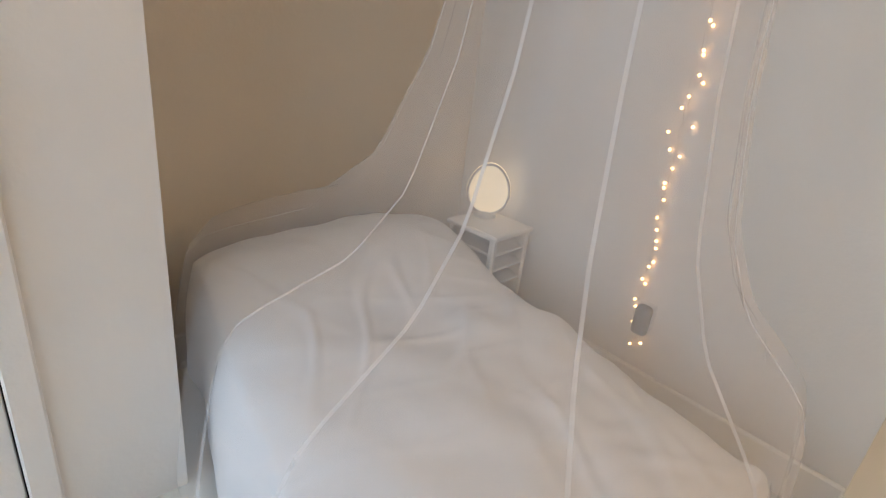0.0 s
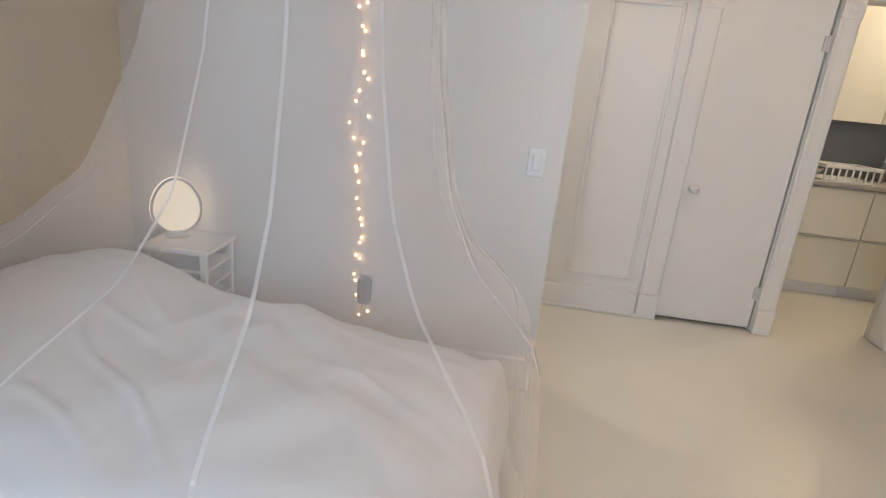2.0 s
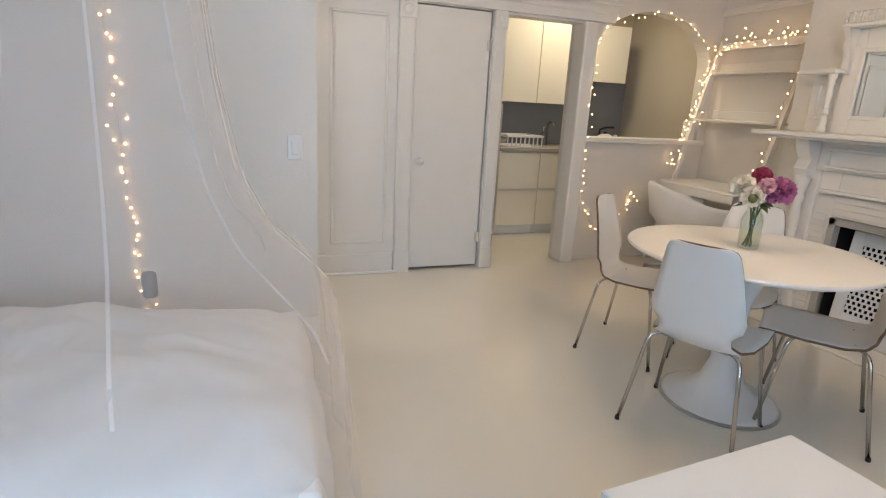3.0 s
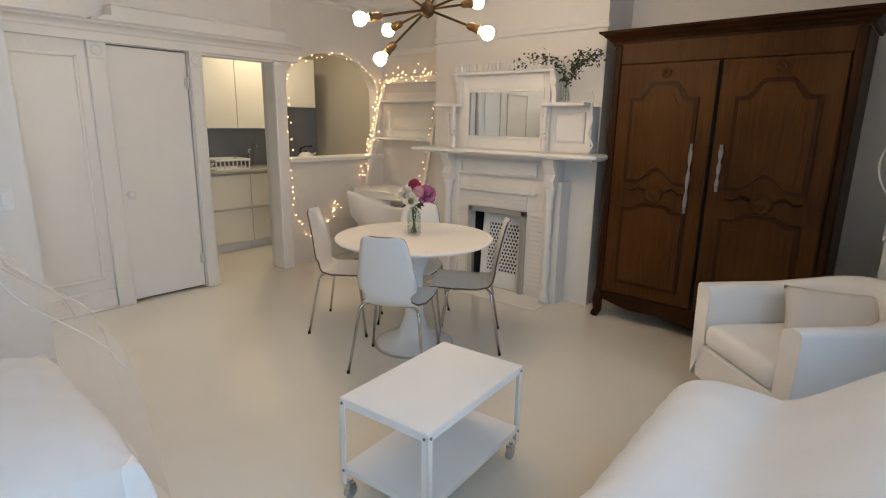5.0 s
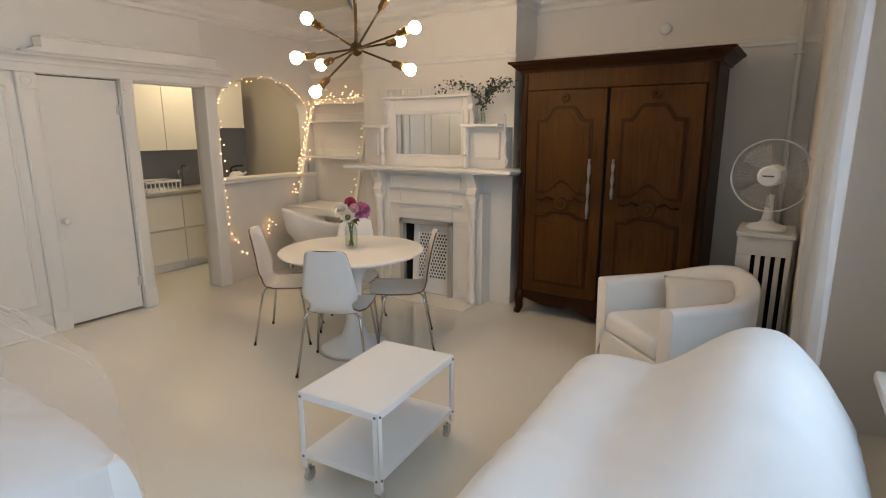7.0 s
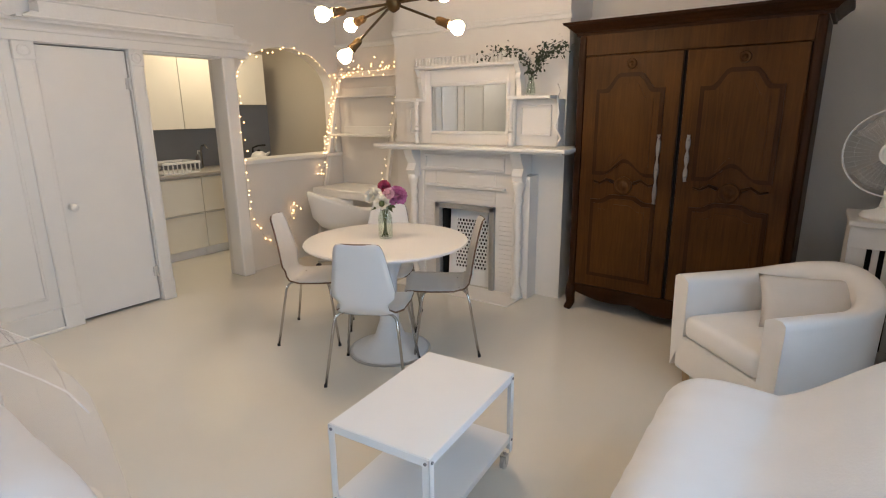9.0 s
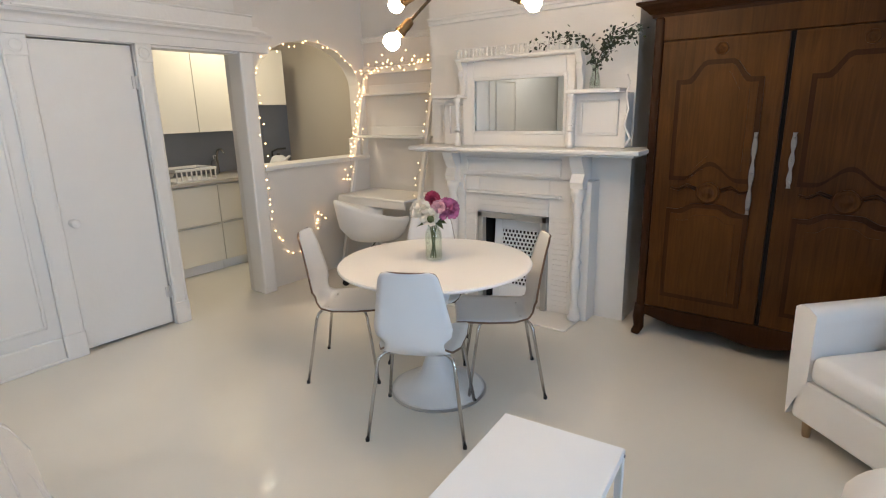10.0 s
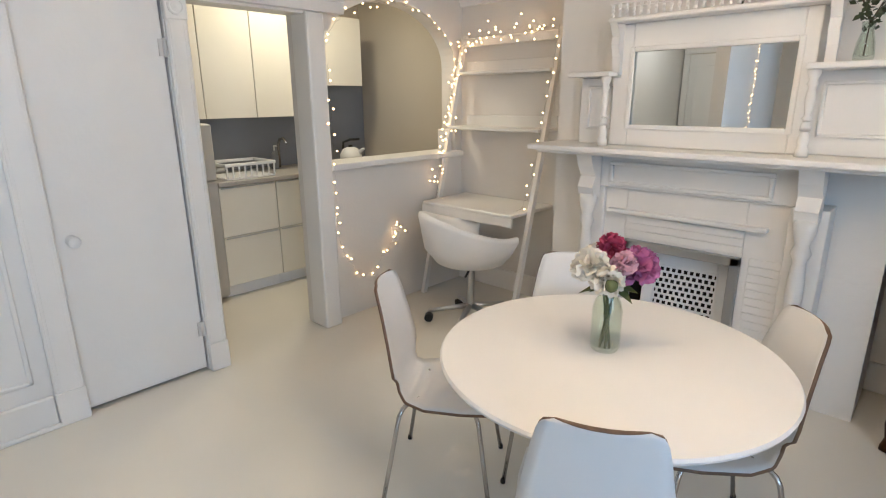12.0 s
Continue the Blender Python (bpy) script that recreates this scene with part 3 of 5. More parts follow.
for i in range(27):
    sp = B()
    x = 1.54 + 0.945 * i / 26
    lathe(sp, [(0.008, 0), (0.010, 0.01), (0.006, 0.02), (0.010, 0.03), (0.006, 0.04), (0.010, 0.05), (0.008, 0.06)], 8, (x, MY - 0.085, 1.885))
    part("spindle", sp, TRIM, om)
for x in (1.55, 2.475):
    pb = B()
    prism(pb, [(MY + 0.0, 1.60), (MY - 0.03, 1.62), (MY - 0.035, 1.70), (MY - 0.06, 1.76), (MY - 0.05, 1.80), (MY - 0.09, 1.86), (MY + 0.0, 1.86)], 0, x - 0.02, x + 0.02)
    part("gallery_bracket", pb, TRIM, om)
for x0, x1, px in ((1.32, 1.56, 1.53), (2.41, 2.77, 2.44)):
    sh = B()
    bx(sh, x0, MY - 0.12, 1.605, x1, MY + 0.05, 1.63, 0.006, 2)
    part("side_shelf", sh, TRIM, om)
    po = B()
    fluted_post(po, px, MY - 0.085, 1.253, 1.605, 0.017)
    part("shelf_post", po, TRIM, om, smooth=True)
    pn = B()
    for a, b, c, d in ((x0 + 0.05, 1.33, x0 + 0.065, 1.56), (x1 - 0.065, 1.33, x1 - 0.05, 1.56), (x0 + 0.05, 1.33, x1 - 0.05, 1.345), (x0 + 0.05, 1.545, x1 - 0.05, 1.56)):
        bx(pn, a, MY + 0.025, b, c, MY + 0.042, d, 0.003)
    part("shelf_panel", pn, TRIM, om)
scl = B()
tube(scl, [(2.79, MY - 0.02, 1.27), (2.82, MY - 0.02, 1.32), (2.775, MY - 0.02, 1.40), (2.80, MY - 0.02, 1.50), (2.78, MY - 0.02, 1.60), (2.80, MY - 0.02, 1.66), (2.78, MY - 0.02, 1.71)], 0.010, 8, 0.005)
part("scroll", scl, TRIM, om, smooth=True)

# vase with twigs on the side shelf
tv = thing("twig_vase", "clear glass vase with dark leafy twigs on the mantel side shelf", "vase", pose(2.585, MY - 0.055, 1.63))
part("glass_body", lathe(B(), [(0.001, 0.004), (0.033, 0.004), (0.036, 0.02), (0.030, 0.07), (0.020, 0.11), (0.024, 0.145), (0.022, 0.145), (0.017, 0.11), (0.026, 0.07), (0.032, 0.024), (0.001, 0.012)], 24), VASEGLASS, tv, smooth=True)
rnd = random.Random(4)
for ends in (((-0.04, -0.01, 0.30), (-0.16, -0.02, 0.36), (-0.45, -0.03, 0.33)), ((0.03, 0, 0.26), (0.10, -0.02, 0.36), (0.23, -0.03, 0.41)), ((-0.02, 0.0, 0.24), (-0.07, -0.03, 0.36), (-0.33, -0.06, 0.39)), ((0.05, 0, 0.24), (0.15, -0.02, 0.36), (0.30, -0.02, 0.38)), ((0.04, -0.02, 0.26), (0.13, -0.03, 0.33), (0.25, -0.03, 0.35))):
    tw = B()
    line = [Vector((0, 0, 0.02)), Vector((0.002, 0, 0.14))] + [Vector((p[0], p[1], p[2] - 0.05)) for p in ends]
    tube(tw, line, 0.0028, 6, 0.001)
    br = part("twig", tw, TWIG, tv)
    lf = B()
    for i in range(120):
        k = rnd.random()
        seg = min(2, int(k * 2.999))
        a, b = line[1 + seg], line[2 + seg]
        if seg == 0 and rnd.random() < 0.75:
            continue
        p = a.lerp(b, k * 3 - seg) + Vector((rnd.gauss(0, 0.020), rnd.gauss(0, 0.018), rnd.gauss(0, 0.020)))
        q = p + Vector((rnd.gauss(0, 1), rnd.gauss(0, 1), rnd.gauss(0, 0.8))).normalized() * rnd.uniform(0.020, 0.038)
        side = (q - p).cross(Vector((rnd.gauss(0, 1), rnd.gauss(0, 1), rnd.gauss(0, 1)))).normalized() * rnd.uniform(0.007, 0.012)
        m1 = (p + q) / 2
        lf.faces.new([lf.verts.new(v) for v in (p, m1 + side, q, m1 - side)])
    part("leaves", lf, LEAVES, br, "small grey-green leaves")


# ---- wardrobe ----
ar = thing("wardrobe", "large carved brown oak armoire with two shut panelled doors", "wardrobe", pose(2.92, 2.27, 0, 0, 0, -2) @ Matrix.Diagonal((1, 1, 1.037, 1)))
AW, AD = 1.44, 0.54
b = B()
bx(b, 0, 0.03, 0.14, AW, AD, 1.955, 0.012, 2)
part("body", b, ARMDARK, ar)
cn = B()
prof = [(0.0, 1.95), (0.020, 1.95), (0.024, 1.968), (0.036, 1.972), (0.046, 1.985), (0.062, 1.996), (0.078, 2.012), (0.096, 2.020), (0.100, 2.035), (0.0, 2.035)]
sheet(cn, [[(-d, AD, z) for d, z in prof], [(-d, 0.03 - d, z) for d, z in prof], [(AW + d, 0.03 - d, z) for d, z in prof], [(AW + d, AD, z) for d, z in prof]])
cn.faces.new([cn.verts.new(p) for p in ((0, 0.03, 2.035), (AW, 0.03, 2.035), (AW, AD, 2.035), (0, AD, 2.035))])
part("cornice", cn, ARMDARK, ar, "heavy moulded cornice")
fzb = B()
bx(fzb, 0.02, 0.012, 1.82, AW - 0.02, 0.034, 1.955, 0.004)
part("frieze", fzb, ARMOIRE, ar)
for x in (0.0, AW - 0.055):
    st = B()
    bx(st, x, 0.0, 0.14, x + 0.055, 0.04, 1.952, 0.016, 3)
    part("corner_post", st, ARMDARK, ar)
ap = B()
n = 24
top = [(0.05, 0.21), (AW - 0.05, 0.21)]
low = [(AW - 0.05 - (AW - 0.1) * i / n, 0.13 - 0.035 * abs(math.sin(math.pi * 3 * i / n)) + 0.02 * math.cos(math.pi * 2 * i / n)) for i in range(n + 1)]
prism(ap, top + low, 1, 0.004, 0.032)
part("apron", ap, ARMDARK, ar, "scalloped apron")
for x, sgn in ((0.03, -1), (AW - 0.03, 1)):
    ft = B()
    tube(ft, [(x, 0.03, 0.20), (x + sgn * 0.012, 0.018, 0.12), (x + sgn * 0.006, 0.022, 0.05), (x + sgn * 0.022, 0.004, 0.012), (x + sgn * 0.024, 0.0, 0.0)], 0.042, 12, 0.026)
    part("foot", ft, ARMDARK, ar, "short scrolled foot", smooth=True)
    bf = B()
    bx(bf, x - 0.03, AD - 0.07, 0, x + 0.03, AD - 0.01, 0.15)
    part("back_foot", bf, ARMDARK, ar)


def shaped_panel(x0, x1, z0, z1, hump_top, hump_low):
    """The outline of a carved panel with a swept top and bottom edge."""
    pts, n = [], 20
    for i in range(n + 1):
        k = i / n
        s = abs(2 * k - 1)
        drop = 0 if s < 0.30 else (0.5 - 0.5 * math.cos(math.pi * min(1, (s - 0.30) / 0.45)))
        pts.append((x0 + (x1 - x0) * k, z1 - hump_top * drop))
    for i in range(n + 1):
        k = 1 - i / n
        s = abs(2 * k - 1)
        rise = 0.5 + 0.5 * math.cos(math.pi * min(1, s / 0.7))
        pts.append((x0 + (x1 - x0) * k, z0 + hump_low * rise))
    return pts


for side in (0, 1):
    dx0, dx1 = ((0.06, AW / 2 - 0.012), (AW / 2 + 0.012, AW - 0.06))[side]
    db = B()
    bx(db, dx0, -0.006, 0.215, dx1, 0.028, 1.815, 0.006, 2)
    dr = part("door", db, ARMOIRE, ar)
    for z0, z1, ht, hl in ((1.03, 1.70, 0.10, 0.09), (0.30, 0.90, 0.04, 0.0)):
        for grow, dep, mt in ((0.0, -0.017, ARMMID), (-0.026, -0.020, ARMOIRE), (-0.050, -0.015, ARMMID), (-0.066, -0.025, ARMOIRE)):
            pb = B()
            g = -grow
            prism(pb, shaped_panel(dx0 + 0.095 + g, dx1 - 0.095 - g, z0 + g, z1 - g, ht, hl), 1, dep, -0.004)
            part("panel_moulding" if mt is ARMMID else "panel", pb, mt, dr)
    cx = (dx0 + dx1) / 2
    for z, r in ((0.965, 0.062), (1.755, 0.034)):
        ro = B()
        lathe(ro, [(r, 0), (r, 0.008), (r * 0.8, 0.014), (r * 0.7, 0.007), (r * 0.45, 0.007), (r * 0.35, 0.015), (0, 0.018)], 24)
        bmesh.ops.transform(ro, matrix=pose(cx, -0.006, z, 90, 0, 0), verts=ro.verts)
        part("rosette", ro, ARMOIRE, dr, "carved round boss", smooth=True)
    for sg in (-1, 1):
        cv = B()
        tube(cv, [(cx + sg * 0.07, -0.008, 0.985), (cx + sg * 0.12, -0.012, 1.005), (cx + sg * 0.17, -0.010, 0.975), (cx + sg * 0.215, -0.008, 0.985)], 0.012, 8, 0.006)
        part("carved_spray", cv, ARMMID, dr, smooth=True)
    hx = dx1 - 0.105 if side == 0 else dx0 + 0.055
    hb, low = B(), (0.86, 1.02)[side]
    edge = [(0.004 + 0.009 * abs(math.sin(9.5 * k)) + (0.006 if q in (0, 26) else 0), low + (1.31 - low) * k) for q, k in enumerate(i / 26 for i in range(27))]
    prism(hb, [(hx + w, z) for w, z in edge] + [(hx - w, z) for w, z in reversed(edge)], 1, -0.024, -0.005)
    plate = part("escutcheon", hb, PEWTER, dr, "long wavy pewter lock plate")
    for z in (low + 0.03, (low + 1.31) / 2, 1.28):
        bo = B()
        lathe(bo, [(0.009, 0), (0.008, 0.006), (0.0, 0.009)], 10)
        bmesh.ops.transform(bo, matrix=pose(hx, -0.024, z, 90, 0, 0), verts=bo.verts)
        part("boss", bo, PEWTER, plate)
    hg = B()
    hgx = dx0 - 0.004 if side == 0 else dx1 + 0.004
    tube(hg, [(hgx, -0.012, 0.45), (hgx, -0.012, 1.55)], 0.004, 8)
    part("hinge_rod", hg, ARMDARK, dr, "slim dark hinge rod")
# black strip over the body paints the shade between the two doors
gap = B()
bx(gap, AW / 2 - 0.011, 0.020, 0.215, AW / 2 + 0.011, 0.0295, 1.815)
part("door_gap_shade", gap, DARK, ar)


# ---- dining table and chairs ----
TC = (2.245, 0.915)
tb = thing("dining_table", "round white pedestal dining table with a laminate top", "table", pose(TC[0], TC[1], 0))
part("tabletop", lathe(B(), [(0.0, 0.715), (0.40, 0.715), (0.486, 0.722), (0.510, 0.732), (0.513, 0.740), (0.507, 0.747), (0.0, 0.748)], 72), LAMW, tb, smooth=False)
part("pedestal", lathe(B(), [(0.262, 0.012), (0.24, 0.018), (0.16, 0.045), (0.10, 0.10), (0.065, 0.20), (0.052, 0.34), (0.06, 0.50), (0.10, 0.62), (0.17, 0.70), (0.22, 0.715)], 40), METALW, tb, smooth=True)
part("foot_rim", lathe(B(), [(0.25, 0.0), (0.268, 0.0), (0.270, 0.008), (0.262, 0.013), (0.25, 0.013)], 48), STEEL, tb, "thin metal rim of the foot")


def shell_row(k):
    """Half width, forward and height of the seat shell at k from the front edge to the top of the back."""
    keys = ((0.0, 0.150, 0.225, 0.420), (0.04, 0.185, 0.222, 0.432), (0.12, 0.205, 0.19, 0.440), (0.30, 0.212, 0.06, 0.434), (0.45, 0.200, -0.08, 0.430), (0.54, 0.172, -0.155, 0.438),
            (0.60, 0.150, -0.182, 0.462), (0.64, 0.150, -0.190, 0.50), (0.665, 0.196, -0.193, 0.53), (0.70, 0.208, -0.197, 0.575), (0.80, 0.188, -0.216, 0.67), (0.90, 0.166, -0.240, 0.775), (0.96, 0.151, -0.256, 0.83), (0.99, 0.134, -0.265, 0.852), (1.0, 0.108, -0.268, 0.856))
    for a, b in zip(keys, keys[1:]):
        if k <= b[0]:
            f = (k - a[0]) / (b[0] - a[0])
            v = [a[i] + (b[i] - a[i]) * f for i in (1, 2, 3)]
            return [v[0] * (1 - 0.13 * smooth_step(0.5, 0.72, k)), v[1], v[2]]
    return keys[-1][1:]


def dining_chair():
    ch = thing("dining_chair", "white moulded plywood dining chair with brown edge and chrome legs", "chair", group="chairs round the table")
    b, rows = B(), []
    for i in range(61):
        wd, f, z = shell_row(i / 60)
        cup = 0.012 if i < 30 else 0.02
        rows.append([(wd * s, f - (cup * (1 - s * s) if i > 36 else 0), z - (cup * (1 - s * s) if i <= 36 else 0)) for s in (-1, -0.8, -0.5, -0.2, 0.2, 0.5, 0.8, 1)])
    sheet(b, rows)
    part("seat_shell", b, SHELL, ch, smooth=True, solid=0.011, rim=PLYEDGE)
    for sx in (-1, 1):
        for fy in (-1, 1):
            l = B()
            top = (sx * 0.10, fy * 0.085 - 0.03, 0.420)
            tube(l, [top, (sx * 0.150, fy * 0.12 - 0.03, 0.420), (sx * 0.172, fy * 0.135 - 0.03, 0.408), (sx * 0.182, fy * 0.145 - 0.03, 0.385), (sx * 0.232, fy * 0.205 - 0.035, 0.012)], 0.0085, 10)
            lg = part("leg", l, CHROME, ch, "bent chrome leg", smooth=True)
            part("foot_cap", lathe(B(), [(0.0100, 0), (0.0105, 0.003), (0.0100, 0.015), (0.0088, 0.018)], 10, (sx * 0.234, fy * 0.207 - 0.035, 0)), BLACK, lg)
    u = B()
    bx(u, -0.13, -0.15, 0.412, 0.13, 0.09, 0.420, 0.003)
    part("under_plate", u, STEEL, ch)
    return ch


def facing(x, y, tx, ty):
    """A pose at (x, y) that turns a thing's front, its +y side, to (tx, ty)."""
    return pose(x, y, 0, 0, 0, math.degrees(math.atan2(ty - y, tx - x)) - 90)


first = dining_chair()
first.matrix_world = facing(2.367, 0.638, 2.367 - 0.446, 0.638 + 0.895)
for x, y, tx, ty in ((1.658, 0.866, 2.495, 1.412), (2.465, 1.185, 1.652, 0.602), (1.93, 1.25, 2.38, 0.50)):
    copy_thing(first, facing(x, y, tx, ty))

# flowers
fv = thing("flower_vase", "clear glass bottle vase with white and pink peonies on the table", "vase", pose(TC[0] - 0.017, TC[1] + 0.015, 0.748))
part("glass_body", lathe(B(), [(0.001, 0.003), (0.040, 0.003), (0.045, 0.015), (0.045, 0.13), (0.040, 0.155), (0.030, 0.175), (0.030, 0.195), (0.034, 0.20), (0.030, 0.20), (0.026, 0.19), (0.027, 0.174), (0.037, 0.152), (0.041, 0.13), (0.041, 0.018), (0.001, 0.012)], 32), VASEGLASS, fv, smooth=True)
rnd = random.Random(11)


def peony(name, at, r, mat, label, n=120):
    b = B()
    at = Vector(at)
    for i in range(n):
        k = (i + 0.5) / n
        th, ph = math.acos(1 - 1.75 * k), i * 2.39996
        way = Vector((math.sin(th) * math.cos(ph), math.sin(th) * math.sin(ph), math.cos(th)))
        side = way.cross(Vector((rnd.gauss(0, 1), rnd.gauss(0, 1), rnd.gauss(0, 1)))).normalized()
        up = side.cross(way)
        rr = r * rnd.uniform(0.78, 1.05)
        w2 = r * rnd.uniform(0.24, 0.38)
        base, tip = at + way * rr * 0.35, at + way * rr
        rows = []
        for j, (f, wid) in enumerate(((0, 0.25), (0.5, 0.9), (0.85, 1.0), (1.0, 0.6))):
            c = base.lerp(tip, f) + up * (w2 * 0.5 * f * f)
            rows.append([c - side * w2 * wid + way * 0.15 * w2 * f, c - way * 0.12 * w2, c + side * w2 * wid + way * 0.15 * w2 * f])
        sheet(b, rows)
    part(name, b, mat, fv, label, smooth=True)


FR_, FC_ = Vector((0.80, 0.60, 0)), Vector((0.60, -0.80, 0))
for nm, (fa, fb, fz), r, mt, lab in (("white_peony", (-0.062, 0.015, 0.272), 0.056, PETALW, "full cream peony"), ("white_peony", (-0.018, 0.050, 0.240), 0.050, PETALW, "full cream peony"), ("white_peony", (-0.035, -0.035, 0.285), 0.048, PETALW, "full cream peony"), ("pink_peony", (0.078, 0.0, 0.268), 0.062, PETALP, "full pink peony"), ("pale_pink_peony", (0.030, 0.030, 0.285), 0.040, PETALL, "pale pink peony"), ("red_peony", (0.0, -0.015, 0.325), 0.042, PETALR, "deep pink peony")):
    at = FR_ * fa + FC_ * fb + Vector((0, 0, fz))
    peony(nm, at, r, mt, lab)
    sm = B()
    a2 = rnd.uniform(0, 6.28)
    tube(sm, [(0.028 * math.cos(a2), 0.028 * math.sin(a2), 0.015), (0.01 * math.cos(a2 + 2.5), 0.01 * math.sin(a2 + 2.5), 0.12), (at[0] * 0.28, at[1] * 0.28, 0.195), (at[0], at[1], at[2] - 0.02)], 0.0035, 6)
    part("stem", sm, STEMS, fv)
bud = B()
lathe(bud, [(0.0, -0.02), (0.015, -0.012), (0.02, 0.002), (0.014, 0.016), (0.0, 0.022)], 12, (0.042, -0.075, 0.235))
part("bud", bud, STEMS, fv, "green bud", smooth=True)
lf = B()
for i in range(9):
    a2 = i * 0.75
    p, q = Vector((0.02 * math.cos(a2), 0.02 * math.sin(a2), 0.20)), Vector((0.09 * math.cos(a2), 0.09 * math.sin(a2), 0.205 + 0.03 * math.sin(i * 2.1)))
    s2 = Vector((-math.sin(a2), math.cos(a2), 0.2)) * 0.016
    m1 = p.lerp(q, 0.5) + Vector((0, 0, 0.012))
    lf.faces.new([lf.verts.new(v) for v in (p, m1 + s2, q, m1 - s2)])
part("leaves", lf, STEMS, fv)

# ---- rolling cart ----
ct = thing("side_cart", "white metal two-tier side table on castors", "cart", pose(3.284, -0.065, 0, 0, 0, 4))
CW, CL, CH = 0.425, 0.675, 0.447
def tray(name, z, d, inset=0.0):
    x, y = CW / 2 - inset, CL / 2 - inset
    plate = part(name, bx(B(), -x, -y, z - 0.004, x, y, z, 0.002), METALW, ct)
    for a, c, e2, f in ((-x, -y, x, -y + 0.004), (-x, y - 0.004, x, y), (-x, -y + 0.004, -x + 0.004, y - 0.004), (x - 0.004, -y + 0.004, x, y - 0.004)):
        part("rim", bx(B(), a, c, z - d, e2, f, z - 0.004), METALW, plate)


tray("top_tray", CH, 0.034)
tray("lower_tray", 0.15, 0.028, 0.004)
for sx in (-1, 1):
    for sy in (-1, 1):
        l = B()
        x, y = sx * (CW / 2 + 0.002), sy * (CL / 2 + 0.002)
        bx(l, x, y, 0.075, x - sx * 0.028, y - sy * 0.003, CH - 0.004)
        bx(l, x, y, 0.075, x - sx * 0.003, y - sy * 0.028, CH - 0.004)
        lg = part("leg", l, METALW, ct)
        for z in (CH - 0.02, 0.135):
            sc = B()
            tube(sc, [(x - sx * 0.015, y, z), (x - sx * 0.015, y + sy * 0.004, z)], 0.006, 10)
            tube(sc, [(x, y - sy * 0.015, z), (x + sx * 0.004, y - sy * 0.015, z)], 0.006, 10)
            part("screw", sc, GREYPL, lg, "dark screw heads")
        cx, cy = sx * (CW / 2 - 0.02), sy * (CL / 2 - 0.03)
        fk = B()
        tube(fk, [(cx, cy, 0.08), (cx, cy, 0.062)], 0.008, 8)
        bx(fk, cx - 0.014, cy - 0.02, 0.03, cx - 0.011, cy + 0.012, 0.066)
        bx(fk, cx + 0.011, cy - 0.02, 0.03, cx + 0.014, cy + 0.012, 0.066)
        bx(fk, cx - 0.014, cy - 0.02, 0.060, cx + 0.014, cy + 0.012, 0.066)
        cs = part("castor", fk, STEEL, ct)
        wh = B()
        tube(wh, [(cx - 0.009, cy - 0.006, 0.029), (cx + 0.009, cy - 0.006, 0.029)], 0.029, 18)
        part("wheel", wh, FRIDGE, cs, "pale grey castor wheel")

# ---- tub armchair ----
ac = thing("armchair", "off-white tub armchair with a rounded back on short wooden legs", "armchair", pose(4.37, 1.515, 0, 0, 0, 136))
def tub_loop(off, n=40):
    """The plan of the tub from the front of one arm round the back to the other."""
    pts = []
    hw, back = 0.385 - off, 0.36 - off
    pts.append((-hw, 0.36, 0))
    for i in range(n + 1):
        a = math.pi + math.pi * i / n
        pts.append((hw * math.cos(a), -0.02 + (back + 0.02) * math.sin(a), 0.5 - 0.5 * math.cos(2 * math.pi * i / n)))
    pts.append((hw, 0.36, 0))
    return pts
b = B()
outer, inner = tub_loop(0.0), tub_loop(0.115)
rows = []
for (x, y, k), (u, v, _) in zip(outer, inner):
    h = 0.635 + 0.105 * k
    rows.append([(x * 0.94, y if y > 0.3 else y * 0.95, 0.09), (x * 0.98, y, 0.35), (x, y, h - 0.04), (x * 0.985 + u * 0.015, y * 0.985 + v * 0.015, h - 0.015), ((x * 0.8 + u * 0.2), (y * 0.8 + v * 0.2), h), ((x + u * 1.6) / 2.6, (y + v * 1.6) / 2.6, h - 0.002), (u, v, h - 0.025), (u, v, h - 0.07), (u, v, 0.30)])
sheet(b, rows)
for r in (rows[0], rows[-1]):
    b.faces.new([b.verts.new((p[0], p[1] + 0.001, p[2])) for p in r])
part("tub_shell", b, LINEN, ac, "rounded arms and back in one", smooth=True)
sb = B()
bx(sb, -0.34, -0.28, 0.09, 0.34, 0.355, 0.30, 0.02, 2)
part("seat_base", sb, LINEN, ac)
sc = B()
bx(sc, -0.265, -0.25, 0.30, 0.265, 0.375, 0.435, 0.045, 4)
part("seat_cushion", sc, LINEN, ac, smooth=True)
for x in (-0.29, 0.29):
    for y in (-0.20, 0.30):
        lg = B()
        lathe(lg, [(0.016, 0), (0.024, 0.09), (0.024, 0.095)], 12, (x, y, 0))
        part("leg", lg, PALEWOOD, ac, "short pale wooden leg", smooth=True)


